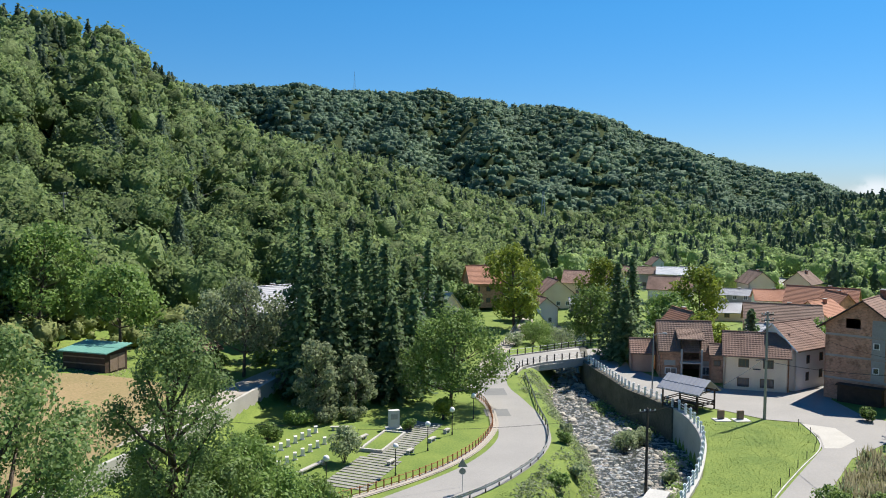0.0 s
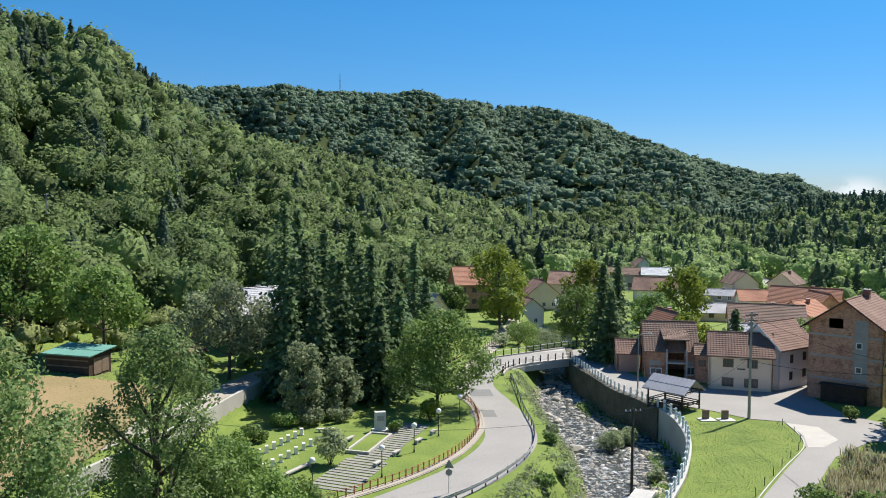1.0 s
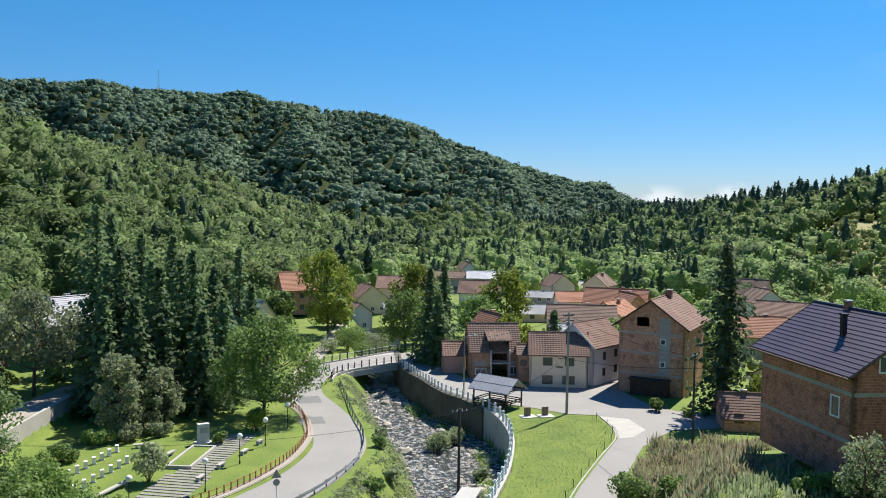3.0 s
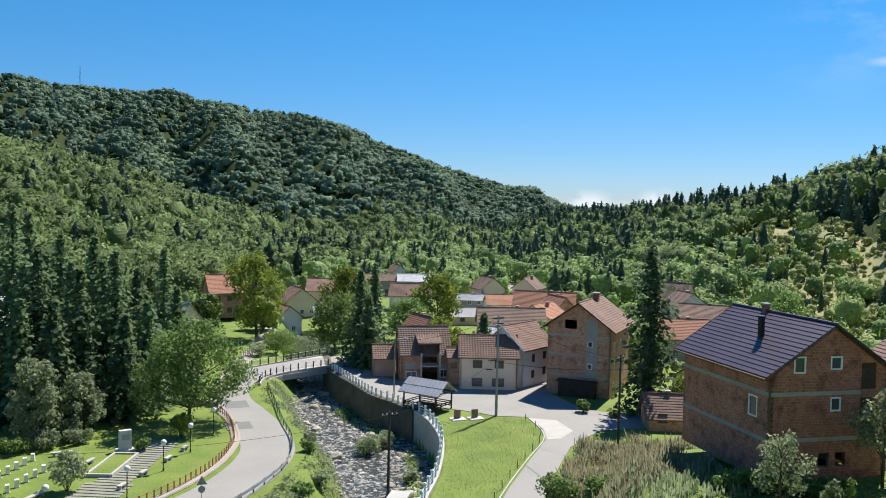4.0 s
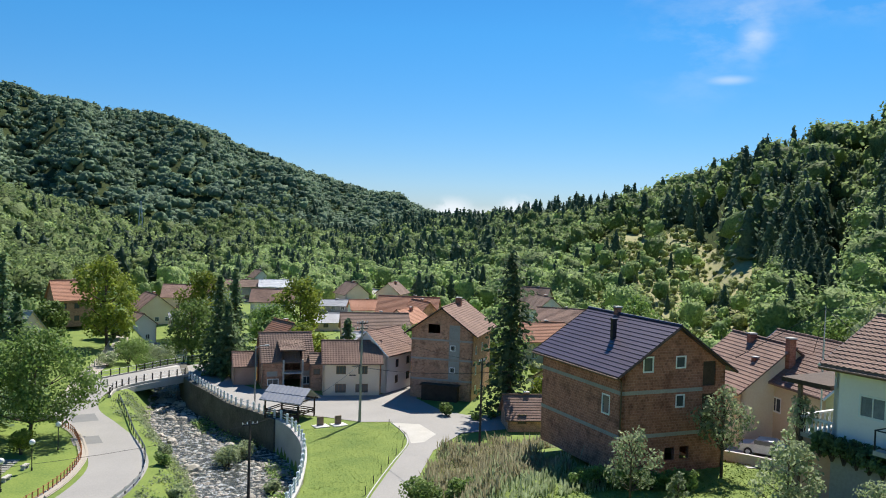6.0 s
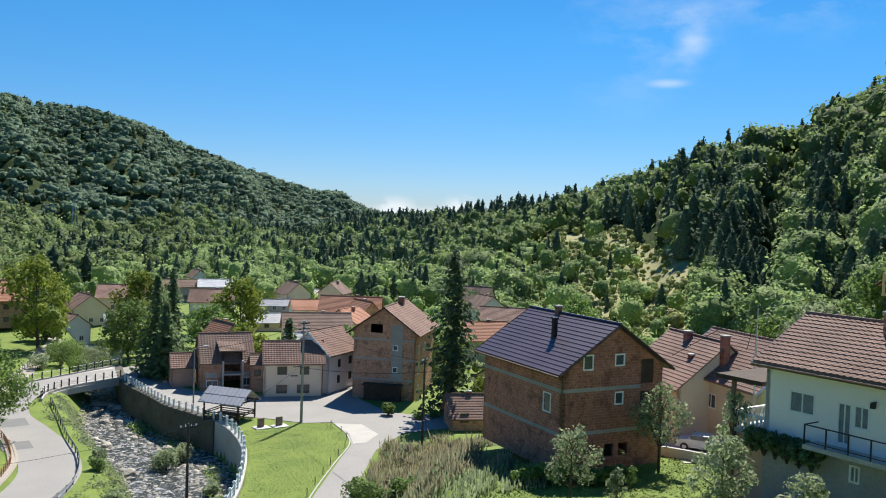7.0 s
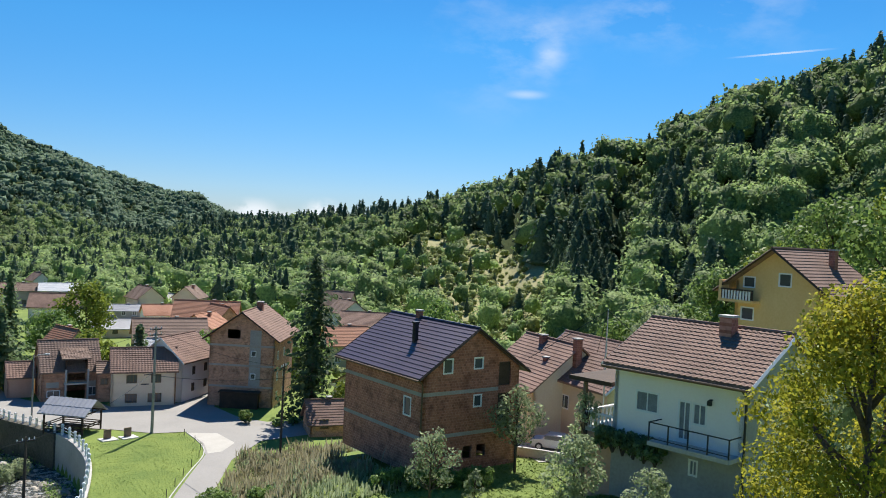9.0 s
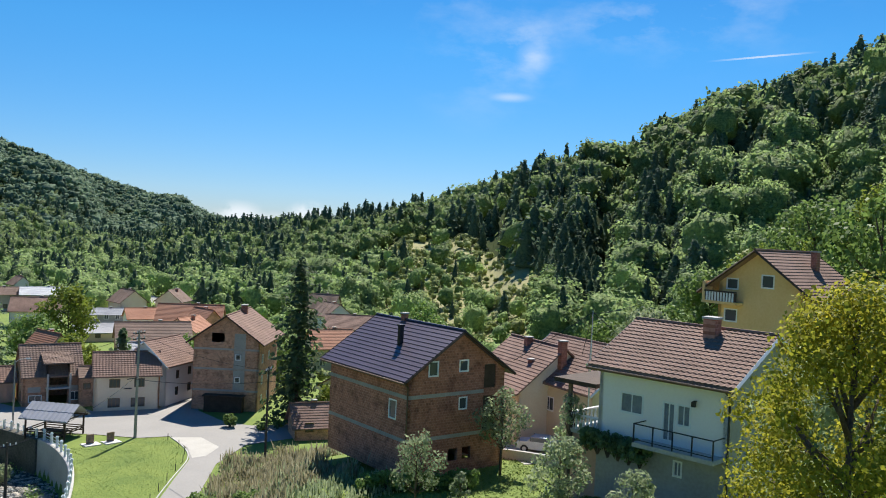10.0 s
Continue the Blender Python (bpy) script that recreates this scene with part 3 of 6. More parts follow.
# ---- houses ----
def wall_panel(length, height, openings, th=0.28, peak=None):
    """A wall in x and z with holes cut through it; peak: (x, z) of a gable above."""
    bm = bmesh.new()
    mid = [peak[0]] if peak else []
    xs = sorted({0, length, *mid, *[v for o in openings for v in o[:2]]})
    zs = sorted({0, height, *[v for o in openings for v in o[2:4]]})
    top = lambda x: height if not peak else height + (peak[1] - height) * (1 - abs(x - peak[0]) / peak[0])
    for x0, x1 in zip(xs, xs[1:]):
        reach = min(top(x0), top(x1))
        cuts = [z for z in zs if z <= reach + 1e-6]
        for z0, z1 in zip(cuts, cuts[1:]):
            if not any(o[0] <= x0 and x1 <= o[1] and o[2] <= z0 and z1 <= o[3] for o in openings):
                box(bm, x0, x1, 0, th, z0, z1)
        if peak:
            z0 = cuts[-1]
            pts = [(x0, z0), (x1, z0)] + [(x, top(x)) for x in (x1, x0) if top(x) > z0 + 1e-4]
            a = [bm.verts.new((p[0], 0, p[1])) for p in pts]
            b = [bm.verts.new((p[0], th, p[1])) for p in pts]
            bm.faces.new(a)
            bm.faces.new(b[::-1])
            for i in range(len(pts)):
                j = (i + 1) % len(pts)
                bm.faces.new((a[i], b[i], b[j], a[j]))
    bmesh.ops.remove_doubles(bm, verts=bm.verts, dist=0.001)
    inner = {}
    for f in bm.faces:
        inner.setdefault(tuple(round(c, 3) for c in f.calc_center_median()), []).append(f)
    bmesh.ops.delete(bm, geom=[f for fs in inner.values() if len(fs) > 1 for f in fs], context="FACES_ONLY")
    return bm


def window(parent, m, w, h, frame, bars=1, th=0.28, pane=None):
    bm = bmesh.new()
    t, y0, y1 = 0.11, -0.035, 0.09
    box(bm, 0, w, y0, y1, 0, t), box(bm, 0, w, y0, y1, h - t, h), box(bm, 0, t, y0, y1, t, h - t), box(bm, w - t, w, y0, y1, t, h - t)
    for k in range(1, bars + 1):
        x = w * k / (bars + 1)
        box(bm, x - 0.03, x + 0.03, y0 + 0.02, y1 - 0.02, t, h - t)
    f = part("window", bm, frame, parent)
    f.matrix_local = m
    part("pane", boxes((t, w - t, 0.03, 0.05, t, h - t)), pane or GLASS, f)
    return f


def roof_slope(lo, zlo, hi, zhi, e0, e1, axis, course, wave, thick=0.12):
    """A stepped, tiled slope from its eave to its ridge, with an underside."""
    bm = bmesh.new()
    run, rise = hi - lo, zhi - zlo
    n = max(2, int(round(math.hypot(run, rise) / course)))
    cols = max(1, int((e1 - e0) / wave)) if wave else 1
    at = (lambda a, e, z: (a, e, z)) if axis == "y" else (lambda a, e, z: (e, a, z))
    for i in range(n):
        rows = []
        for t, lift in ((i / n, 0.05), ((i + 1) / n, 0.0)):
            rows.append([bm.verts.new(at(lo + run * t, e0 + (e1 - e0) * k / cols, zlo + rise * t + thick + lift + (0.05 if wave and k % 2 else 0))) for k in range(cols + 1)])
        base = [bm.verts.new(at(lo + run * i / n, e0 + (e1 - e0) * k / cols, zlo + rise * i / n + thick + (0.05 if wave and k % 2 else 0))) for k in range(cols + 1)]
        for k in range(cols):
            bm.faces.new((rows[0][k], rows[0][k + 1], rows[1][k + 1], rows[1][k]))
            bm.faces.new((base[k], base[k + 1], rows[0][k + 1], rows[0][k]))
    bmesh.ops.remove_doubles(bm, verts=bm.verts, dist=0.002)
    q = [at(lo, e0, zlo), at(lo, e1, zlo), at(hi, e1, zhi), at(hi, e0, zhi)]
    a = [bm.verts.new(p) for p in q]
    b = [bm.verts.new((p[0], p[1], p[2] + thick)) for p in q]
    bm.faces.new(a)
    bm.faces.new(b)
    for i in range(4):
        bm.faces.new((a[i], a[(i + 1) % 4], b[(i + 1) % 4], b[i]))
    bmesh.ops.recalc_face_normals(bm, faces=bm.faces)
    return bm


SIDES = {"front": lambda w, d: pose(0, 0, 0), "right": lambda w, d: pose(w, 0, 0, 0, 0, 90),
         "back": lambda w, d: pose(w, d, 0, 0, 0, 180), "left": lambda w, d: pose(0, d, 0, 0, 0, 270)}


def house(name, label, m, w, d, h, ridge, axis, wall, roof, ov=0.5, og=0.4, holes=None, frame=FRAME, chimneys=(), course=0.4, wave=0.0,
          bars=1, category="house", trim=None, group="", walls=None, pane=None):
    """A gabled house: openings per side as (x0, x1, z0, z1[, 'open'])."""
    e = thing(name, m, label, category, group)
    holes, walls = holes or {}, walls or {}
    for side, place in SIDES.items():
        span = w if side in ("front", "back") else d
        gable = (axis == "y") == (side in ("front", "back"))
        o = part("wall", wall_panel(span, h, holes.get(side, []), peak=(span / 2, ridge) if gable else None), walls.get(side, wall), e)
        o.matrix_local = place(w, d)
        for x0, x1, z0, z1, *how in holes.get(side, []):
            if how and how[0] == "open":
                continue
            window(e, place(w, d) @ pose(x0, 0.02, z0), x1 - x0, z1 - z0, frame, bars, pane=pane)
    half, end = (w / 2, d) if axis == "y" else (d / 2, w)
    drop = ov * (ridge - h) / half
    for lo in (-ov, 2 * half + ov):
        part("roof_slope", roof_slope(lo, h - drop + 0.02, half, ridge + 0.02, -og, end + og, axis, course, wave), roof, e)
    bm = bmesh.new()
    p = [(half, -og - 0.03, ridge + 0.19), (half, end + og + 0.03, ridge + 0.19)]
    tube(bm, p if axis == "y" else [(b, a, c) for a, b, c in p], 0.11, 6)
    part("ridge_cap", bm, roof, e)
    if trim:
        for y in (-og - 0.03, end + og + 0.03):
            for lo in (-ov, 2 * half + ov):
                a, b = Vector((lo, y, h - drop + 0.08)), Vector((half, y, ridge + 0.08))
                if axis == "x":
                    a, b = Vector((a.y, a.x, a.z)), Vector((b.y, b.x, b.z))
                bm = bmesh.new()
                tube(bm, [a, b], 0.11, 4)
                part("barge_board", bm, trim, e)
    for x, y, top, size in chimneys:
        c = part("chimney", boxes((x - size, x + size, y - size, y + size, h, top - 0.12)), BRICK if size > 0.2 else METAL, e)
        part("chimney_cap", boxes((x - size - 0.06, x + size + 0.06, y - size - 0.06, y + size + 0.06, top - 0.12, top)), CONCRETE if size > 0.2 else METAL, c)
    return e


# unfinished brick house with the dark metal roof
HB = house("brick_house", "unfinished red clay block house with dark metal tile roof", pose(38.2, 46.2, 8.0, 0, 0, -4), 9.3, 11.2, 7.7, 10.75, "y", BRICK, METAL_ROOF, 0.7, 0.5,
           {"left": [(8.75, 9.8, 4.2, 5.7)], "front": [(1.75, 2.7, 7.5, 8.68), (4.65, 5.6, 7.7, 8.65), (4.75, 5.6, 4.8, 5.8), (7.2, 8.4, 6.3, 8.15, "open"), (7.2, 8.4, 3.1, 5.7, "open"), (3.95, 4.82, 0.95, 1.9, "open"), (5.3, 6.15, 0.95, 1.9, "open")]},
           course=0.42, bars=0, trim=DARKWOOD, chimneys=[(2.3, 4.6, 10.9, 0.17), (4.65, 7.5, 11.5, 0.22)])
# tall brick house by the forecourt
HA = house("tall_brick_house", "tall unfinished clay block house with brown tiled roof", pose(51.2, 109.6, 0, 0, 0, -42), 9.2, 12.5, 10.0, 13.3, "y", BRICK_A, TILE, 0.9, 0.8,
           {"front": [(2.5, 4.3, 9.6, 10.9, "open"), (5.9, 6.7, 7.15, 8.0), (5.85, 6.65, 3.95, 4.8)], "right": [(2.0, 3.0, 6.5, 7.8), (6.0, 7.0, 6.5, 7.8), (2.0, 3.0, 3.5, 4.8), (6, 7, 3.5, 4.8), (2, 3, 0.8, 2.0), (6, 7, 0.8, 2.0)]},
           trim=DARKWOOD, chimneys=[(5.0, 8.0, 14.3, 0.4), (4.2, 10.5, 14.0, 0.3)])
# cream house, white house behind, half-built house with a dormer
HCR = house("cream_house", "two-storey cream plaster house with worn tile roof", pose(39.3, 114.0, 0, 0, 0, -17), 8.4, 6.5, 5.0, 7.5, "x", PLASTER, TILE, 0.5, 0.3,
            {"front": [(1.85, 3.25, 3.2, 4.4), (5.05, 6.4, 3.2, 4.4), (1.75, 3.3, 0.5, 1.75), (4.7, 6.5, 0.5, 1.75)]}, BROWNFRAME, bars=2, wave=0.2)
HW = house("white_house", "white plaster house with small dark windows", pose(44.6, 118.3, 0, 0, 0, -55), 7, 8.6, 5.9, 8.9, "y", WHITE, TILE, 0.5, 0.4,
           {"right": [(2.6, 3.4, 3.6, 4.8), (5.8, 6.7, 3.7, 4.9), (2.5, 3.3, 1.2, 2.4), (5.8, 6.7, 1.3, 2.5)]}, BROWNFRAME, trim=FRAME, wave=0.2)
HH = house("half_built_house", "half-built plaster and brick house with open dormer", pose(32.2, 120.9, 0, 0, 0, -8), 7.5, 7.5, 4.4, 7.9, "x", BRICK_A, TILE_B, 0.5, 0.3,
           {"front": [(3.2, 5.6, 0.2, 2.3, "open"), (3.2, 5.6, 2.8, 4.3, "open"), (0.7, 2.4, 0.6, 1.6), (5.95, 7.2, 0.6, 1.9)], "left": [(1.5, 3, 2.9, 4.2, "open"), (4.5, 5.8, 2.9, 4.2, "open"), (4.5, 5.8, 0.5, 1.9, "open")]}, wave=0.2)
part("sign", boxes((3.75, 4.75, -0.03, -0.005, 2.95, 3.12)), METAL, HCR, "small dark lettering board")
bm = bmesh.new()
tube(bm, [(8.3, -0.1, 4.9), (8.3, -0.08, 0.1)], 0.06, 6)
part("downpipe", bm, RUST, HCR)
# white house with the balcony
HC = house("balcony_house", "white plaster house with brown tile roof and balcony", pose(38.6, 21.3, 11.6, 0, 0, 3.0), 8.6, 7.8, 7.65, 9.75, "y", WHITE, TILE, 0.6, 0.5,
           {"left": [(1.4, 2.9, 5.05, 6.25), (4.06, 4.86, 4.0, 6.15), (4.9, 5.75, 4.95, 6.15), (4.83, 5.4, 2.25, 3.15)]}, bars=1, trim=FRAME, wave=0.17, course=0.36, chimneys=[(3.6, 3.0, 10.6, 0.36)], walls={"front": GREYPL}, pane=NET)
# ochre house up the slope
HY = house("yellow_house", "tall ochre yellow house with balcony and brown roof", pose(62.6, 36.0, 13.3, 0, 0, -95), 7.4, 6.8, 10.0, 12.6, "y", YELLOW, TILE, 1.5, 0.9,
           {"front": [(0.65, 1.8, 9.45, 10.4), (3.8, 4.95, 9.75, 10.85), (0.55, 1.8, 6.8, 7.9)]}, trim=DARKWOOD, bars=0, chimneys=[(5.6, 4.6, 12.9, 0.25)])

# tiled-roof neighbours
HD = house("cream_bungalow", "cream house with brown tile roof and iron pipes", pose(55.3, 42.8, 8.2, 0, 0, -13), 8.6, 11.7, 5.4, 8.6, "y", OCHRE, TILE, 0.6, 0.4, {"left": [(5, 6.4, 2.6, 3.9), (2, 3.4, 2.6, 3.9)]}, wave=0.2, chimneys=[(1.2, 6.0, 8.9, 0.3), (-0.35, 8.6, 6.9, 0.22)], trim=FRAME)
FAR = [  # az, distance, lift, w, d, wall, ridge, turn from facing the eye, ridge axis, roof, walls
    (-16.0, 117, 0.6, 4, 4, 2.6, 4.0, 35, "x", TILE, PLASTER), (51.0, 82, 0, 9, 9, 5.0, 8.6, 125, "x", TILE, PLASTER), (46.3, 86, 0, 7, 8, 3.2, 5.8, 50, "y", TILE_O, PINK),
    (33.2, 103, 0.2, 4.6, 5, 2.0, 4.2, 12, "x", TILE, BRICK_A), (38.3, 120, 0, 10, 9, 3.8, 6.4, 55, "x", TILE, PLASTER),
    (33.2, 230, 0, 8.0, 8, 5.0, 8.4, -18, "x", TILE_B, PLASTER), (34.6, 214, 0, 7.5, 8, 4.6, 7.4, 30, "y", TILE_B, WHITE), (35.2, 188, 0, 10.5, 8, 4.4, 7.0, -6, "x", TILE, PLASTER), (34.4, 155, 0, 8, 8, 4.6, 7.5, 14, "x", TILE_O, OCHRE),
    (21.2, 232, 1.2, 7.0, 8, 4.0, 6.8, 24, "y", TILE_B, PLASTER), (23.3, 236, 1.2, 7.0, 8, 4.0, 6.8, -20, "y", TILE_B, PLASTER), (21.9, 207, 0, 7.5, 7, 3.6, 5.6, 10, "x", TILE_O, WHITE),
    (24.6, 192, 0, 14, 9, 4.4, 8.0, -8, "x", TILE_O, PLASTER), (26.2, 188, 0, 6.5, 8, 4.3, 7.6, 30, "y", TILE_O, BRICK_A), (24.0, 177, 0, 8.5, 8, 4.2, 6.9, -30, "y", TILE_O, PLASTER),
    (22.6, 161, 0, 13, 9, 4.2, 7.4, 6, "x", TILE_B, PINK), (21.4, 147, 0, 5, 5, 4.4, 5.7, 0, "x", GREY_ROOF, GREYPL), (16.9, 146, 0, 5.5, 7, 4.6, 7.6, 28, "y", TILE_O, PLASTER),
    (15.9, 250, 0, 11.5, 8, 5.2, 6.9, 0, "x", WHITE_ROOF, GREYPL), (13.5, 252, 0, 11.5, 8, 5.0, 6.6, 4, "x", TILE_B, GREYPL), (14.7, 288, 1.6, 5.0, 6, 3.6, 5.8, 20, "y", TILE_B, WHITE), (15.4, 214, 0, 10.5, 8, 4.5, 7.2, -6, "x", TILE, WHITE),
    (8.0, 220, 0, 8.5, 9, 4.6, 7.9, 18, "y", TILE, PLASTER), (9.6, 236, 0, 11, 9, 4.5, 7.4, -8, "x", TILE, PLASTER), (7.2, 198, 0, 6.5, 8, 4.6, 7.0, 30, "y", TILE_B, WHITE), (10.6, 200, 0, 12, 6, 2.6, 3.6, 6, "x", GREY_ROOF, GREYPL), (12.0, 232, 0, 7.5, 8, 4.4, 7.2, 22, "y", TILE, WHITE),
    (3.1, 195, 1, 8, 8, 6, 9.6, 14, "x", TILE_O, BRICK_A), (-4.6, 240, 0, 8, 8, 5, 8.5, 10, "x", TILE_O, PINK), (-1.5, 235, 0, 6, 7, 5, 8.0, 30, "x", TILE_B, PLASTER), (0.6, 150, 1, 7, 7, 4.5, 8.4, 40, "y", PALE_SLAB, PLASTER),
    (-11.0, 128, 1, 8.5, 8, 5, 8.2, 30, "x", GREY_ROOF, GREYPL), (19.6, 226, 0, 9, 6, 2.4, 3.6, 0, "x", GREY_ROOF, GREYPL), (19.0, 190, 0, 8, 6, 2.4, 4.0, 8, "x", GREY_ROOF, PLASTER)]
for i, (az, dist, lift, w, d, hh, rr, yaw, axis, rf, wl) in enumerate(FAR):
    x, y = polar(az, dist)
    zz = min(gz(x, y), gz(x + 4, y + 4)) + lift
    win = [(k, k + 1.1, 1.2, 2.4) for k in np.arange(1.2, w - 1.6, 2.6)]
    if hh > 4.4:
        win = win + [(a, b, c + 2.7 if hh > 5.2 else c, e + 2.7 if hh > 5.2 else e) for a, b, c, e in win if hh > 5.2]
    house("village_house", "village house with {} roof and {} walls".format(rf.name.replace("_", " "), wl.name.replace("_", " ")), pose(x, y, zz - 0.4, 0, 0, yaw - az) @ pose(-w / 2, 0, 0), w, d, hh, rr, axis, wl, rf, 0.5, 0.4,
          {"front": win}, BROWNFRAME if i % 2 else FRAME, [(w * 0.6, d * 0.55, rr + 0.5, 0.3)], wave=0.0, group="village houses")
lay("village_road", [polar(17.6, 262), polar(19.3, 246), polar(20.6, 222), polar(21.0, 205), polar(20.2, 190)], 3.0, 3.0, 0.06, PALE_SLAB, "pale concrete village road between gardens")


# ---- trees ----
def leaf_quads(rng, centres, normals, size, stretch=1.0, jitter=0.45):
    """Small leaf faces at the centres, facing roughly along the normals."""
    n = len(centres)
    nn = normals + rng.normal(0, jitter, (n, 3))
    nn /= np.linalg.norm(nn, axis=1, keepdims=True) + 1e-9
    u = np.cross(nn, rng.normal(0, 1, (n, 3)))
    u /= np.linalg.norm(u, axis=1, keepdims=True) + 1e-9
    v = np.cross(nn, u)
    s = size * rng.uniform(0.6, 1.35, (n, 1))
    u, v = u * s, v * s * stretch
    vs = np.stack([centres - u, centres - v * 0.7, centres + u, centres + v * 0.7], 1).reshape(-1, 3)
    return vs, np.arange(4 * n).reshape(-1, 4)


def lumpy(rng, lumps, n, shell=0.35):
    """Points on and near the skins of a heap of balls: lumps are rows of x, y, z, r."""
    lumps = np.asarray(lumps, float)
    pick = rng.choice(len(lumps), n, p=lumps[:, 3] ** 2 / (lumps[:, 3] ** 2).sum())
    dirs = rng.normal(0, 1, (n, 3))
    dirs[:, 2] += 0.25
    dirs /= np.linalg.norm(dirs, axis=1, keepdims=True)
    r = lumps[pick, 3:4] * (1 - shell * rng.random((n, 1)) ** 2 + 0.06 * rng.normal(0, 1, (n, 1)))
    return lumps[pick, :3] + dirs * r, dirs


def broadleaf(x, y, height, radius, material, label, seed, leaves=3500, leaf=0.2, low=0.3, name="tree", category="tree", z=None, open_crown=0.75, lumps_n=32):
    rng = np.random.default_rng(seed)
    e = thing(name, pose(x, y, (gz(x, y) if z is None else z) - 0.05), label, category)
    bm = bmesh.new()
    lean = rng.normal(0, 0.03 * height, 2)
    fork = height * (low + 0.12)
    tube(bm, [(0, 0, 0), (lean[0] * 0.3, lean[1] * 0.3, fork * 0.6), (lean[0] * 0.6, lean[1] * 0.6, fork), (lean[0], lean[1], height * 0.86)],
         [height * 0.018, height * 0.014, height * 0.011, height * 0.003], 8)
    lumps = []
    for k in range(lumps_n):
        t = (k + 0.5) / lumps_n
        zz = low + (1 - low) * (0.10 + 0.82 * t)
        wide = math.sin(math.pi * min(1, 0.12 + 0.86 * t ** 0.85)) ** 0.6
        a, rad = k * 2.4 + rng.uniform(-0.5, 0.5), radius * wide * (0.25 + 0.72 * math.sqrt(rng.random()))
        r = radius * rng.uniform(0.16, 0.40)
        c = (lean[0] * zz + rad * math.cos(a), lean[1] * zz + rad * math.sin(a), height * zz * rng.uniform(0.97, 1.0) - r * 0.35)
        lumps.append((*c, r))
        if k % 2 == 0:
            h0 = height * max(low * 0.8, zz - 0.22)
            b = Vector((lean[0] * h0 / height, lean[1] * h0 / height, h0))
            cc = Vector(c)
            tube(bm, [b, b.lerp(cc, 0.5) + Vector((0, 0, -0.02 * height)), cc], [height * 0.009, height * 0.006, height * 0.002], 5)
    part("trunk", bm, BARK, e, smooth=True)
    c, nrm = lumpy(rng, lumps, leaves, open_crown)
    vs, fs = leaf_quads(rng, c, nrm, leaf)
    o = link_mesh("crown", vs, fs, material)
    o.parent = e
    return e


def conifer(x, y, height, radius, material, label, seed, whorls=26, sprays=9, sparse=0.0, z=None, low=0.06, blunt=0.95):
    """A spruce: a straight trunk, whorls of drooping boughs with sprays of needles."""
    rng = np.random.default_rng(seed)
    e = thing("spruce", pose(x, y, (gz(x, y) if z is None else z) - 0.05), label, "tree")
    bm = bmesh.new()
    tube(bm, [(0, 0, 0), (0.05, 0, height * 0.5), (0, 0.03, height * 0.98)], [height * 0.014, height * 0.008, 0.02], 8)
    C, N = [], []
    for k in range(whorls):
        t = low + (1 - low) * k / whorls
        rad = 1.45 * radius * (1 - t) ** blunt * rng.uniform(0.62, 1.2) + 0.12
        for b in range(sprays):
            if rng.random() < sparse:
                continue
            a = 2 * math.pi * (b / sprays) + k * 1.1 + rng.uniform(-0.3, 0.3)
            rr = rad * rng.uniform(0.7, 1.15)
            d = np.array([math.cos(a), math.sin(a), 0])
            base = np.array([0, 0, t * height])
            m = max(4, int(rr * 3.4))
            s = np.linspace(0.12, 1, m)[:, None] * rr
            pts = base + d * s + np.array([0, 0, 1]) * (-0.28 * s + 0.09 * s * s / max(rr, 0.3)) + rng.normal(0, 0.10, (m, 3))
            C.append(pts)
            N.append(np.tile(np.array([d[0] * 0.5, d[1] * 0.5, 0.8]), (m, 1)))
            if b % 3 == 0 and rr > 0.5:
                tube(bm, [tuple(base), tuple(base + d * rr * 0.8 + np.array([0, 0, -0.2 * rr]))], [0.03, 0.01], 4)
    part("trunk", bm, BARK, e)
    C, N = np.concatenate(C), np.concatenate(N)
    C = C + rng.normal(0, 0.12, C.shape)
    vs, fs = leaf_quads(rng, C, N, 0.30, 1.5)
    o = link_mesh("crown", vs, fs, material)
    o.parent = e
    return e


def shrub(x, y, height, radius, material, label, seed, leaves=900, leaf=0.12, z=None):
    rng = np.random.default_rng(seed)
    e = thing("shrub", pose(x, y, (gz(x, y) if z is None else z) - 0.03), label, "shrub")
    bm = bmesh.new()
    lumps = []
    for k in range(12):
        a, r = k * 2.4, radius * rng.uniform(0.3, 0.5)
        p = (radius * 0.6 * math.cos(a) * rng.random() ** 0.4, radius * 0.6 * math.sin(a) * rng.random() ** 0.4, height * rng.uniform(0.3, 0.8))
        lumps.append((*p, r * min(1, height / (2 * radius) + 0.3)))
        tube(bm, [(0.1 * p[0], 0.1 * p[1], 0), (p[0] * 0.8, p[1] * 0.8, p[2])], [0.035, 0.012], 4)
    part("stem", bm, BARK, e)
    c, n = lumpy(rng, lumps, leaves, 0.5)
    c[:, 2] = np.maximum(c[:, 2], 0.03)
    vs, fs = leaf_quads(rng, c, n, leaf)
    o = link_mesh("foliage", vs, fs, material)
    o.parent = e
    return e


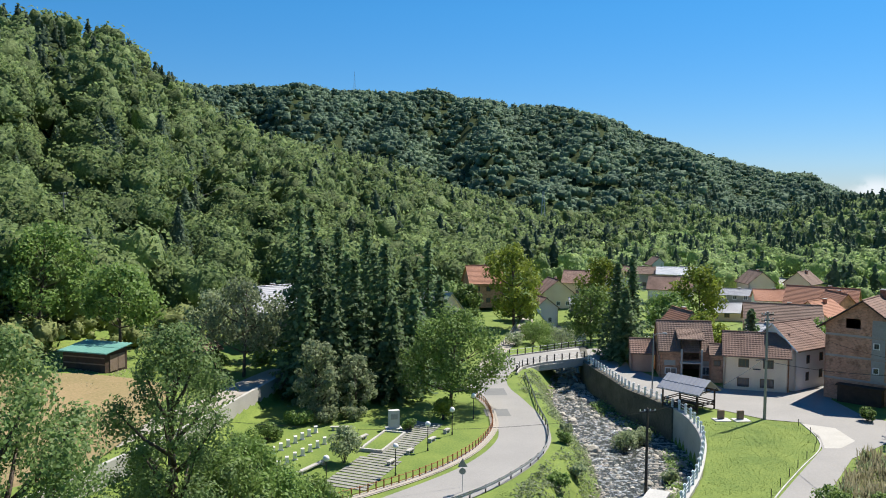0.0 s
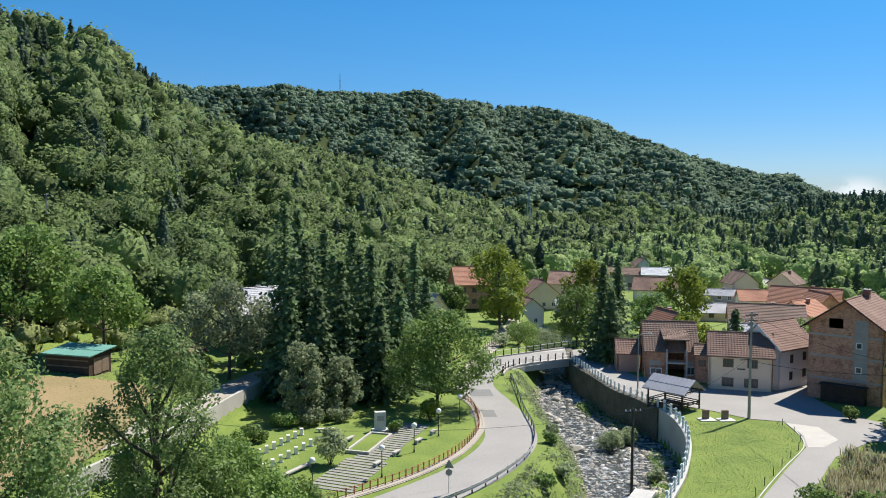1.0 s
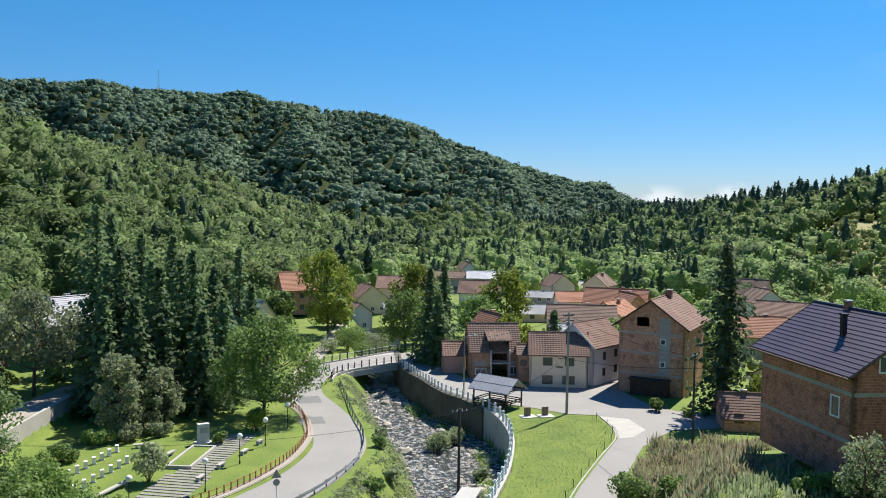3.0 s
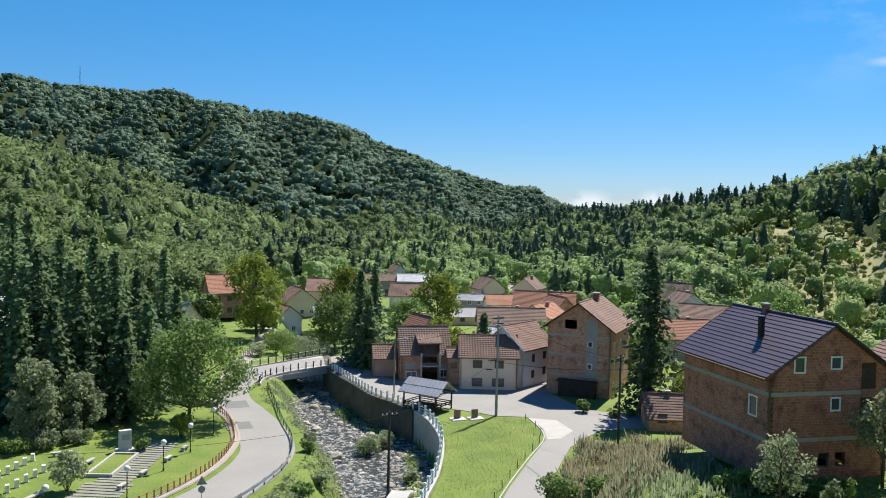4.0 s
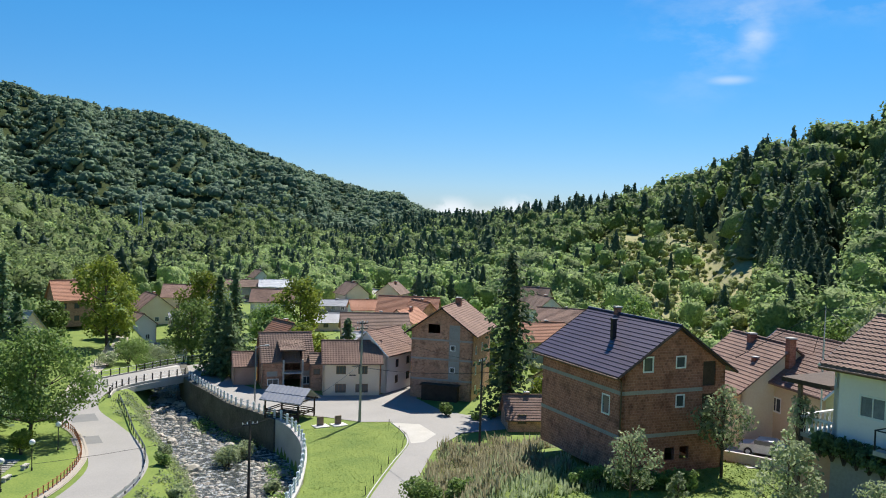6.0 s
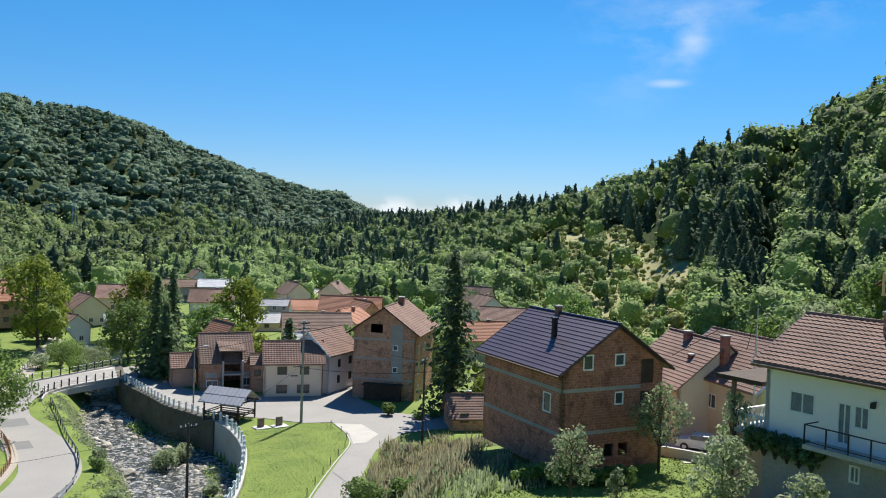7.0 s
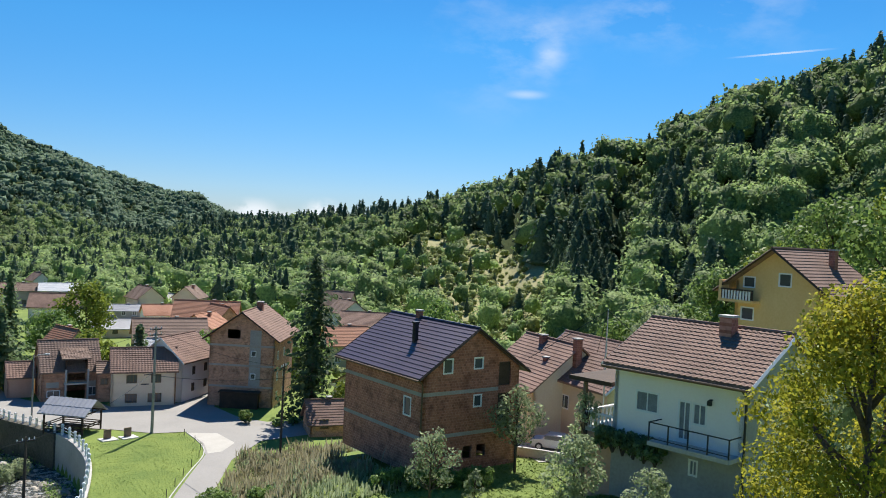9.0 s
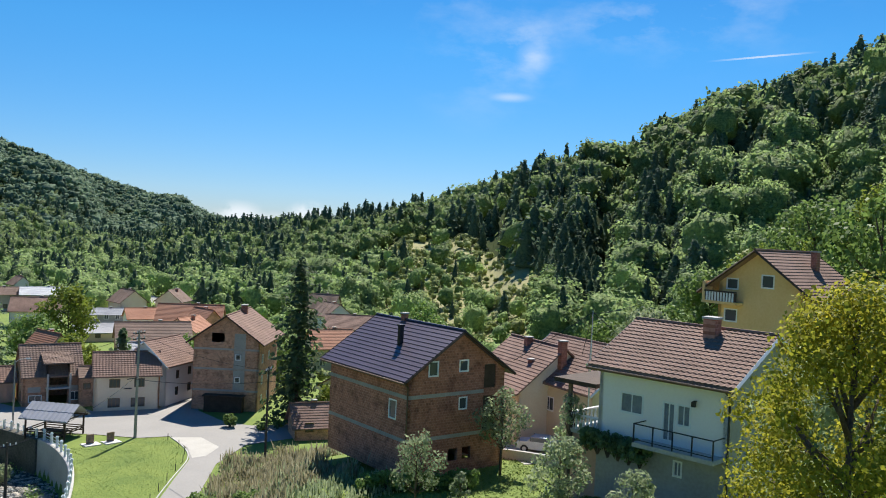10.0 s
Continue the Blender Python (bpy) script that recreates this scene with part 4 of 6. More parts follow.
def crown_template(rng, quads, conic, rings, segs, leaf):
    """One crown, about 1 high and 1 wide: a lumpy leafy hull and a fringe of loose leaf sprays."""
    hv, hf = [], []
    if conic:
        for i in range(rings + 1):
            t = i / rings
            for j in range(segs):
                a = 2 * math.pi * (j + 0.5 * (i % 2)) / segs
                r = (0.27 * (1 - t) ** 0.8 * (1.0 if i % 2 else 0.6) + 0.008) * rng.uniform(0.72, 1.25)
                hv.append((r * math.cos(a), r * math.sin(a), -0.02 + 1.02 * t - (0.05 if i % 2 else 0)))
        k = rng.random(quads) ** 1.3
        a = rng.random(quads) * 2 * math.pi
        r = (0.31 * (1 - k) ** 0.8 + 0.01) * rng.uniform(0.8, 1.15, quads)
        c = np.stack([r * np.cos(a), r * np.sin(a), 0.02 + 0.96 * k], 1)
        n = np.stack([np.cos(a), np.sin(a), np.full(quads, 0.9)], 1)
    else:
        lumps = [(0, 0, 0.5, 0.34)]
        count = 24 if quads > 150 else 14
        for j in range(count):
            b, w = j * 2.4 + rng.uniform(-0.4, 0.4), rng.uniform(0.18, 0.37)
            up_ = 0.14 + 0.70 * j / count
            w *= math.sqrt(max(0.1, 1 - ((up_ - 0.42) / 0.55) ** 2))
            lumps.append((w * math.cos(b), w * math.sin(b), up_ + rng.uniform(-0.04, 0.06), rng.uniform(0.10, 0.20)))
        la = np.asarray(lumps)
        mid = np.array([0, 0, 0.45])
        q = la[:, :3] - mid
        for i in range(rings + 1):
            th = math.pi * (0.02 + 0.96 * i / rings)
            for j in range(segs):
                a = 2 * math.pi * (j + 0.5 * (i % 2)) / segs
                u = np.array([math.sin(th) * math.cos(a), math.sin(th) * math.sin(a), -math.cos(th)])
                bq = q @ u
                disc = bq * bq - (q * q).sum(1) + la[:, 3] ** 2
                r = np.where(disc > 0, bq + np.sqrt(np.maximum(disc, 0)), 0).max()
                hv.append(tuple(mid + u * max(r, 0.2) * rng.uniform(0.70, 0.96)))
        c, n = lumpy(rng, lumps, quads * 5, 0.06)
        inner = (np.linalg.norm(c[:, None] - la[None, :, :3], axis=2) < la[None, :, 3] * 0.92).any(1)
        c, n = c[~inner][:quads], n[~inner][:quads]
        n = n + np.array([0, 0, 0.35])
    for i in range(rings):
        for j in range(segs):
            hf.append((i * segs + j, i * segs + (j + 1) % segs, (i + 1) * segs + (j + 1) % segs, (i + 1) * segs + j))
    vs, fs = leaf_quads(rng, c, n, leaf, 1.0, 0.5)
    return np.concatenate([hv, vs]), np.concatenate([np.array(hf), fs + len(hv)])


def woods(name, label, spots, quads, material, seed, rings, segs, leaf):
    """Joined crowns: spots are rows of x, y, z, height, width and 1 for a conifer."""
    rng = np.random.default_rng(seed)
    broad = [crown_template(rng, quads, False, rings, segs, leaf) for _ in range(10)]
    cone = [crown_template(rng, quads, True, rings + 3, max(6, segs - 3), leaf * 0.9) for _ in range(6)]
    kinds = ([[], [], 0], [[], [], 0])
    for x, y, z, h, w, pine in spots:
        tv, tf = cone[rng.integers(6)] if pine else broad[rng.integers(10)]
        a = rng.random() * 6.28
        ca, sa_ = math.cos(a), math.sin(a)
        wv = w * (1.05 if pine else 1.0)
        k = kinds[1 if pine else 0]
        k[0].append(np.stack([x + wv * (tv[:, 0] * ca - tv[:, 1] * sa_), y + wv * (tv[:, 0] * sa_ + tv[:, 1] * ca), z + h * (1.08 if pine else 1.0) * tv[:, 2]], 1))
        k[1].append(tf + k[2])
        k[2] += len(tv)
    for (V, F, at), nm, lb, mt in zip(kinds, (name, name.replace("_woods", "") + "_conifers"), (label, "dark conifers standing among the " + label.split(" ", 1)[1]), (material, PINEWOOD)):
        if V:
            tagged(link_mesh(nm, np.concatenate(V), np.concatenate(F), mt, True), lb, "forest", kind="stuff")


def scatter(rng, n, azr, dr, keep):
    az = rng.uniform(azr[0], azr[1], n)
    d = np.sqrt(rng.uniform(dr[0] ** 2, dr[1] ** 2, n))
    x, y = d * np.sin(np.radians(az)), d * np.cos(np.radians(az))
    z = ground_z(x, y)
    k = keep(az, d, x, y, z)
    return az[k], d[k], x[k], y[k], z[k]


HOUSE_SPOTS = [polar(r[0], r[1]) for r in FAR]


def clear_of_houses(x, y, gap=9, front=12):
    ok = np.ones(len(x), bool)
    for hx, hy in HOUSE_SPOTS:
        ok &= np.hypot(x - hx, y - hy - 3) > gap
    az, d = np.degrees(np.arctan2(x, y)), np.hypot(x, y)
    for r in FAR:
        ok &= ~((np.abs(az - r[0]) < np.degrees(r[3] * 0.62 / r[1])) & (d < r[1] + 4) & (d > r[1] - front))
    return ok


def forest_spots(rng, n, azr, dr, keep, hs, ratio=1.0, pines=None):
    """Rows for woods(); pines gives each place's share of conifers."""
    az, d, x, y, z = scatter(rng, n, azr, dr, keep)
    h = hs[0] + (hs[1] - hs[0]) * rng.random(len(x)) ** 1.3
    patch = np.sin(x * 0.02 + 2 * np.sin(y * 0.011)) * np.sin(y * 0.019 + 1)
    share = (pines(az, d) if pines else np.full(len(x), 0.05)) * (1 + 0.7 * patch)
    return np.stack([x, y, z - 0.3, h, h * ratio * rng.uniform(0.8, 1.25, len(x)), (rng.random(len(x)) < share).astype(float)], 1)


def left_pines(az, d):
    t = up_slope(az, d, AZ_L, FT_L, RD_L)
    return np.where((az > 5) & (t < 0.6), 0.5, np.where((t > 0.85) & (az < -14), 0.25, 0.13))


def right_pines_and_shade(az, d):
    t = up_slope(az, d, AZ_R, FT_R, RD_R)
    # the spur's conifers, thickened so their dark needles stand for its shade
    s = np.where(az < 33, 0.5, 0.2)
    s = np.where((t > 0.8) & (az < 50), 0.78, s)
    # upper pines, made dense low at 50-59 to imitate a hollow's shade
    s = np.where((az > 42) & (az < 59) & (t > np.interp(az, [42, 47, 50, 59], [0.5, 0.42, 0.14, 0.2])) & (t <= 0.85), 0.78, s)
    s = np.where((az >= 56) & (t > 0.5), 0.38, s)
    return np.where((az > 49) & (t < 0.13), 0.12, s)


rng = np.random.default_rng(5)
left_keep = lambda az, d, x, y, z: (d > np.interp(az, AZ_L, FT_L) + 6) & (d < np.interp(az, AZ_L, RD_L) + 25) & clear_of_houses(x, y, 11)
spots = forest_spots(rng, 5000, (-33, 14), (115, 730), left_keep, (7, 15), 1.0, left_pines)
near = np.hypot(spots[:, 0], spots[:, 1]) < 270
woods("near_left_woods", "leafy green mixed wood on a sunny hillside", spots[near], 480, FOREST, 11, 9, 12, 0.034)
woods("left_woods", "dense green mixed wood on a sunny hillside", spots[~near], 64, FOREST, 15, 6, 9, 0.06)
right_keep = lambda az, d, x, y, z: (d > np.interp(az, AZ_R, FT_R) + 8) & (d < np.interp(az, AZ_R, RD_R) + 25) & clear_of_houses(x, y, 11) & \
    (rng.random(len(az)) < np.where(open_slope(az, d), 0.07, 1.0))
spots = np.concatenate([forest_spots(rng, 5200, (13, 74), (125, 830), right_keep, (7.5, 16), 1.0, right_pines_and_shade), forest_spots(rng, 900, (48, 74), (125, 380), right_keep, (6, 13), 1.0, right_pines_and_shade)])
near = np.hypot(spots[:, 0], spots[:, 1]) < 260
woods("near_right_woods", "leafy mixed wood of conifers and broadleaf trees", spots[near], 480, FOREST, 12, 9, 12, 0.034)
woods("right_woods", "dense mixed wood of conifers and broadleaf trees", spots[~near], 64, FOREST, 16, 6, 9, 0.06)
low_keep = lambda az, d, x, y, z: (open_slope(az, d) | ((d > np.interp(az, AZ_R, FT_R) - 12) & (d < np.interp(az, AZ_R, FT_R) + 60))) & clear_of_houses(x, y, 8)
woods("right_scrub", "hazel and thorn scrub on the lower slope", forest_spots(rng, 4400, (28, 72), (118, 420), low_keep, (1.2, 4.4), 1.2), 40, SCRUB, 17, 5, 7, 0.075)
low_left = lambda az, d, x, y, z: (d > np.interp(az, AZ_L, FT_L) - 14) & (d < np.interp(az, AZ_L, FT_L) + 50) & clear_of_houses(x, y, 8)
woods("left_scrub", "leafy scrub along the foot of the wood", forest_spots(rng, 2400, (-33, 6), (108, 290), low_left, (1.8, 5.5), 1.1), 50, SCRUB, 18, 5, 7, 0.07)
far_keep = lambda az, d, x, y, z: (z > 8) & (d > 720) & (d < np.interp(az, AZ_F, RD_F) + 25)
woods("far_woods", "distant broadleaf forest covering the ridge", forest_spots(rng, 8600, (-26, 34), (720, 1500), far_keep, (8, 14.5), 1.3, lambda az, d: np.full(len(az), 0.04)), 15, HAZY_FOREST, 13, 5, 6, 0.1)

# single trees: spruce group beside the park
for k, (az, dist, h, r) in enumerate([(-9.9, 118, 24, 4.2), (-8.5, 111, 21, 4.2), (-7.2, 117, 22.5, 4.4), (-6.1, 109, 18.5, 4.0), (-4.0, 112, 20.5, 4.2), (-2.6, 117, 18, 3.8), (-1.0, 130, 20, 3.6), (-5.2, 124, 22, 4.2), (-9.0, 126, 22, 4.0), (-3.4, 106, 13, 3.4), (-7.6, 105, 15, 3.6), (-9.5, 108, 15, 3.6), (-9.2, 115, 19, 4.2), (-6.6, 113, 19, 4.2), (-4.7, 117, 19, 4.2), (-2.0, 112, 14, 3.6), (-8.0, 120, 20, 4.2), (-0.2, 121, 15, 3.6), (12.0, 140, 16, 3.2), (13.0, 146, 17, 3.2), (12.6, 136, 12, 2.8)]):
    x, y = polar(az, dist)
    conifer(x, y, h, r, NEEDLE, "tall dark green spruce in a dense group", 40 + k, whorls=30, sprays=9)
x, y = polar(31.9, 112)
conifer(x, y, 22.4, 3.4, NEEDLE_D, "tall thin ragged spruce beside brick house", 60, whorls=36, sprays=10, sparse=0.25, blunt=0.45)
x, y = polar(20.6, 135)
conifer(x, y, 9.5, 2.6, NEEDLE, "dark green spruce behind village houses", 61)

TREES = [  # az, distance, height, radius, material, leaves, leaf size, low, label
    (-28.2, 44, 21.5, 5.2, LEAF_L, 46000, 0.11, 0.02, "large leafy green tree on the near slope"),
    (-17.8, 58, 19.0, 4.4, LEAF_L, 26000, 0.11, 0.03, "loose green tree on the near slope"),
    (-15.3, 57, 9.0, 4.0, LEAF, 7500, 0.16, 0.1, "low spreading green tree above the park"),
    (-11.6, 60, 6.5, 3.6, LEAF, 6000, 0.15, 0.1, "bushy green tree beside the park"),
    (-13.6, 65, 8.0, 3.8, LEAF, 6500, 0.15, 0.08, "bushy dark green tree beside the park"), (-18.6, 66, 8.0, 3.6, LEAF, 5500, 0.15, 0.08, "bushy green tree below the lane wall"), (-8.9, 64, 4.6, 2.8, LEAF, 3800, 0.14, 0.05, "bushy green tree beside the park"),
    (-21.4, 121, 13, 5.5, LEAF, 7000, 0.24, 0.36, "broad garden tree with forked trunk"),
    (-26.3, 130, 17, 7.0, LEAF, 7000, 0.26, 0.2, "broad green tree by the shed"),
    (-13.6, 112, 13.5, 5.0, LEAF_P, 6000, 0.2, 0.3, "pale drooping willow on a grassy bank"),
    (-15.6, 118, 11, 4.0, LEAF_P, 3500, 0.22, 0.25, "pale green garden tree"),
    (-8.7, 99, 9.8, 3.1, LEAF_P, 5000, 0.18, 0.05, "grey-green leafy tree before dark spruces"),
    (-5.9, 101, 7.5, 2.5, LEAF_P, 3000, 0.18, 0.05, "grey-green leafy tree before dark spruces"),
    (0.6, 102, 13.2, 6.2, LEAF, 14000, 0.17, 0.2, "leafy green walnut tree in the park"),
    (5.0, 168, 18.5, 6.0, LEAF_Y, 5200, 0.3, 0.15, "tall yellow-green tree by the lane"),
    (1.6, 172, 9, 3.5, LEAF, 3000, 0.3, 0.15, "green tree by the lane"),
    (10.3, 155, 11, 4.6, LEAF, 4200, 0.25, 0.1, "round green tree beyond the bridge"),
    (11.0, 188, 14, 5.5, LEAF_Y, 3600, 0.32, 0.15, "yellowing tree among village houses"),
    (17.4, 182, 13, 6.0, LEAF_Y, 3600, 0.32, 0.15, "olive green tree among village houses"),
    (15.6, 165, 9, 4.5, LEAF, 3000, 0.28, 0.1, "green tree among village houses"),
    (17.8, 142, 8.5, 4.0, LEAF_Y, 3000, 0.25, 0.1, "green tree behind tiled roofs"),
    (25.0, 135, 9.5, 3.8, LEAF, 3000, 0.25, 0.1, "green tree behind the white house"),
    (68.4, 27, 12.4, 3.6, LEAF_G, 36000, 0.075, 0.02, "yellowing leafy tree beside the balcony house"), (69.2, 35, 12.5, 3.8, LEAF_P, 12000, 0.12, 0.1, "grey-green tree beside the balcony house"),
    (46.2, 62.5, 7.0, 2.0, LEAF_P, 2000, 0.12, 0.35, "slender young tree by the brick house"),
    (40.4, 53, 5.4, 1.75, LEAF_P, 1500, 0.1, 0.25, "small silvery fruit tree on the lawn"),
    (50.3, 44, 4.4, 1.7, LEAF_P, 2300, 0.1, 0.15, "small silvery fruit tree on the lawn"),
    (50.9, 50, 6.8, 0.95, LEAF_P, 1100, 0.1, 0.3, "slim silvery fruit tree by the yard"), (55.2, 36, 4.0, 1.3, LEAF_P, 2200, 0.085, 0.15, "small silvery fruit tree on the lawn"),
    (43.4, 44.5, 3.3, 0.55, LEAF_P, 700, 0.09, 0.1, "slim young fruit tree on the lawn"),
    (60.6, 26, 3.0, 1.0, LEAF_P, 1400, 0.08, 0.1, "small silvery fruit tree near the house"),
    (66.0, 95, 17, 6.5, LEAF, 7000, 0.24, 0.1, "sunlit green tree on a steep hillside"),
    (66.3, 172, 20, 8.5, LEAF_Y, 9000, 0.32, 0.1, "tall sunlit yellow-green tree on a steep hillside"), (69.4, 165, 19, 8.0, LEAF_Y, 8000, 0.32, 0.1, "tall sunlit yellow-green tree on a steep hillside"), (63.6, 158, 15, 6.5, LEAF_Y, 6000, 0.30, 0.1, "sunlit yellow-green tree on a steep hillside"),
    (69.5, 82, 17, 6.0, LEAF, 5500, 0.28, 0.1, "sunlit green tree on a steep hillside"),
    (63.0, 110, 13, 6.0, LEAF_Y, 5000, 0.28, 0.1, "sunlit green tree on a steep hillside"),
    (59.5, 118, 14, 6.0, LEAF, 5000, 0.28, 0.1, "green tree on a steep hillside"),
    (56.0, 120, 14, 5.5, LEAF_P, 5000, 0.28, 0.1, "pale green tree on a steep hillside"),
    (53.0, 128, 15, 6.0, LEAF, 5000, 0.28, 0.1, "green tree on a steep hillside"),
    (40.5, 165, 13, 5.5, LEAF, 4000, 0.3, 0.1, "green tree behind village roofs"), (42.8, 150, 10, 4.5, LEAF, 3500, 0.3, 0.1, "green tree behind village roofs"),
    (31.5, 140, 7.5, 3.6, LEAF, 2500, 0.28, 0.1, "green tree behind village roofs"), (35.0, 112, 6.5, 3.0, LEAF_Y, 2200, 0.22, 0.1, "green tree behind brick house")]
for k, (az, dist, h, r, mt, n, s, low, label) in enumerate(TREES):
    x, y = polar(az, dist)
    broadleaf(x, y, h, r, mt, label, 100 + k, n, s, low, lumps_n=56 if n > 20000 else 32)

# garden trees and far hedges scattered through the village
vil = lambda az, d, x, y, z: clear_of_houses(x, y, 8, np.where(d > 60, 34, 0)) & (np.hypot(x - 52, y - 114) > 14) & (np.hypot(x - 37, y - 122) > 10) & (np.abs(seg_dist(x, y, ROAD)) > 5) & (z < 14) & (np.abs(seg_dist(x, y, SIDE)) > 8) & ((az < 8) | (d > 128)) & ((d > np.interp(az, [-30, 0, 10, 18, 45], [140, 160, 165, 128, 118])))
spots = forest_spots(rng, 3000, (-16, 50), (112, 560), vil, (2.5, 8.5), 1.05, lambda az, d: np.where(d > 300, 0.4, 0.08))
far_end = np.hypot(spots[:, 0], spots[:, 1]) > 280  # the far end of the valley is taller wood
spots[far_end, 3:5] *= 1.4
behind = lambda az, d, x, y, z: clear_of_houses(x, y, 9, 26) & (np.abs(seg_dist(x, y, ROAD)) > 6)
spots = np.concatenate([spots, forest_spots(rng, 1000, (9, 37), (240, 480), behind, (6, 12), 1.0, lambda az, d: np.full(len(az), 0.3))])
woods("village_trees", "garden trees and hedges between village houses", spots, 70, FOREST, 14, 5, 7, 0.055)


# ---- rails, posts, poles ----
def shared(name, mesh, parent, m, label=""):
    ob = new(name, mesh)
    ob.parent = parent
    ob.matrix_local = m
    if label:
        ob["label"] = label
    return ob


def mesh_of(bm, name, material):
    me = bpy.data.meshes.new(name)
    bm.to_mesh(me)
    bm.free()
    me.materials.append(material)
    return me


def railing(name, pts, gap, height, levels, post_mat, rail_mat, size, label, z=None, rail_r=0.03, cap=False, category="railing"):
    e = thing(name, pose(0, 0, 0), label, category)
    bm = boxes((-size, size, -size, size, -0.15, height))
    if cap:
        box(bm, -size * 1.35, size * 1.35, -size * 1.35, size * 1.35, height + 0.002, height + 0.07)
        box(bm, -size * 0.8, size * 0.8, -size * 0.8, size * 0.8, height + 0.072, height + 0.16)
    me = mesh_of(bm, "post", post_mat)
    spots = even(pts, gap)
    zs = [(gz(x, y) if z is None else z) for x, y, _ in spots]
    for (x, y, a), zz in zip(spots, zs):
        shared("post", me, e, pose(x, y, zz, 0, 0, a))
    for lv in levels:
        bm = bmesh.new()
        tube(bm, [(x, y, zz + lv) for (x, y, _), zz in zip(spots, zs)], rail_r, 6)
        part("rail", bm, rail_mat, e)
    return e


GUARD = [(12.2, 121), (12.1, 111), (11.9, 101), (12.0, 92.5), (10.9, 85.1), (8.9, 80.0), (5.1, 73.8), (1.2, 69.4), (-5, 64)]
railing("guard_rail", GUARD, 2.2, 0.72, [], METAL, GALV, 0.05, "grey galvanised guard rail along the road bend")


def guard_beam():
    line = even(GUARD, 1.1)
    bm = bmesh.new()
    prev = None
    prof = [(0.06, 0.44), (0.0, 0.50), (0.06, 0.56), (0.06, 0.62), (0.0, 0.68), (0.06, 0.76)]
    for x, y, a in line:
        nx, ny = math.sin(radians(a)), -math.cos(radians(a))
        ring = [bm.verts.new((x - nx * (0.06 + o), y - ny * (0.06 + o), gz(x, y) + zz)) for o, zz in prof]
        if prev:
            for k in range(len(prof) - 1):
                bm.faces.new((prev[k], prev[k + 1], ring[k + 1], ring[k]))
        prev = ring
    bmesh.ops.solidify(bm, geom=bm.faces[:], thickness=0.012)
    return bm


part("beam", guard_beam(), GALV, bpy.data.objects["guard_rail"])

railing("park_fence", [(4.4, 108.5), (5.6, 104.2), (6.0, 97.7), (5.6, 92.0), (3.0, 84.2), (-1.5, 77.1), (-7.6, 71.0), (-14, 66)], 0.9, 0.85, [0.25, 0.75], RUST, RUST, 0.045, "low rust-brown metal fence round the park", category="fence")
railing("bridge_railing", [(11.2, 122.5), (12.3, 126.5), (15.5, 130.0), (19.9, 132.6), (24.4, 135.0)], 1.5, 1.05, [0.5, 0.95], METAL, GALV, 0.07, "bridge railing with dark posts and grey rails", z=0.35)
railing("bridge_railing", [(9.8, 135.6), (13.5, 138), (19, 142.0), (25.0, 146.2), (33, 149.5), (44, 153)], 1.7, 1.05, [0.5, 0.95], METAL, GALV, 0.07, "bridge railing with dark posts and grey rails", z=0.2)
railing("river_railing", [(23.6, 132), (24.9, 121), (26.1, 112.5), (27.8, 108), (29.2, 102.6)], 1.35, 0.95, [0.3, 0.75], FRAME, RAILBLUE, 0.10, "white-posted railing on the old river wall", z=0.15, cap=True)
railing("river_railing", [(29.4, 101), (29.6, 96.7), (28.4, 88.3), (24.6, 77.6), (20.9, 69.9), (17.5, 62)], 2.0, 1.15, [0.3, 0.62, 0.95], RAILBLUE, RAILBLUE, 0.115, "pale blue railing with capped posts on the river wall", z=0.25, cap=True)
railing("lawn_stakes", [(41.6, 95), (41.3, 90.6), (39.6, 86.0), (35.0, 79.8), (29.3, 71.8), (24, 63.6)], 3.4, 0.8, [], METAL, METAL, 0.03, "thin dark metal stakes along the lawn edge", category="stakes")
railing("garden_fence", [(11.5, 129.5), (9.2, 138), (12.2, 152), (15.5, 170)], 2.0, 1.2, [0.4, 1.05], POLE, GALV, 0.06, "grey wire garden fence on concrete posts", category="fence", rail_r=0.02)

# bridge deck and its low kerb
bm = bmesh.new()
n, fr = [(10.5, 124), (15.5, 129.6), (20, 132.3), (26, 136)], [(9, 137), (13.3, 138.6), (18.8, 142.6), (26, 147.5)]
for k in range(3):
    v = [bm.verts.new((*p, z)) for z in (-0.9, 0.0) for p in (n[k], n[k + 1], fr[k + 1], fr[k])]
    for f in ((0, 3, 2, 1), (4, 5, 6, 7), (0, 1, 5, 4), (1, 2, 6, 5), (2, 3, 7, 6), (3, 0, 4, 7)):
        bm.faces.new([v[i] for i in f])
tagged(part("bridge", bm, CONCRETE), "short concrete road bridge over the stream", "bridge", kind="structure")
wall_along("bridge_kerb", [(11.2, 122.3), (12.3, 126.4), (15.5, 129.9), (19.9, 132.5), (24.4, 134.9)], 0.35, -0.9, 0.36, PALE_SLAB, "pale concrete kerb of the bridge")
wall_along("bridge_kerb_far", [(9.8, 135.7), (13.5, 138.1), (19, 142.1), (25.0, 146.3)], 0.35, -0.9, 0.22, PALE_SLAB, "pale concrete kerb of the bridge")
wall_along("park_kerb", [(4.9, 108.5), (6.1, 104.2), (6.5, 97.7), (6.1, 92.0), (3.5, 83.9), (-1.1, 76.7), (-7.2, 70.6)], 0.16, -0.2, 0.12, GRAVEL, "worn concrete kerb beside the road")
wall_along("garden_wall", [(4.6, 110), (1.5, 113), (-6, 114.5), (-12, 114)], 0.3, -0.2, 0.7, CONCRETE, "low pale wall at the park's back")
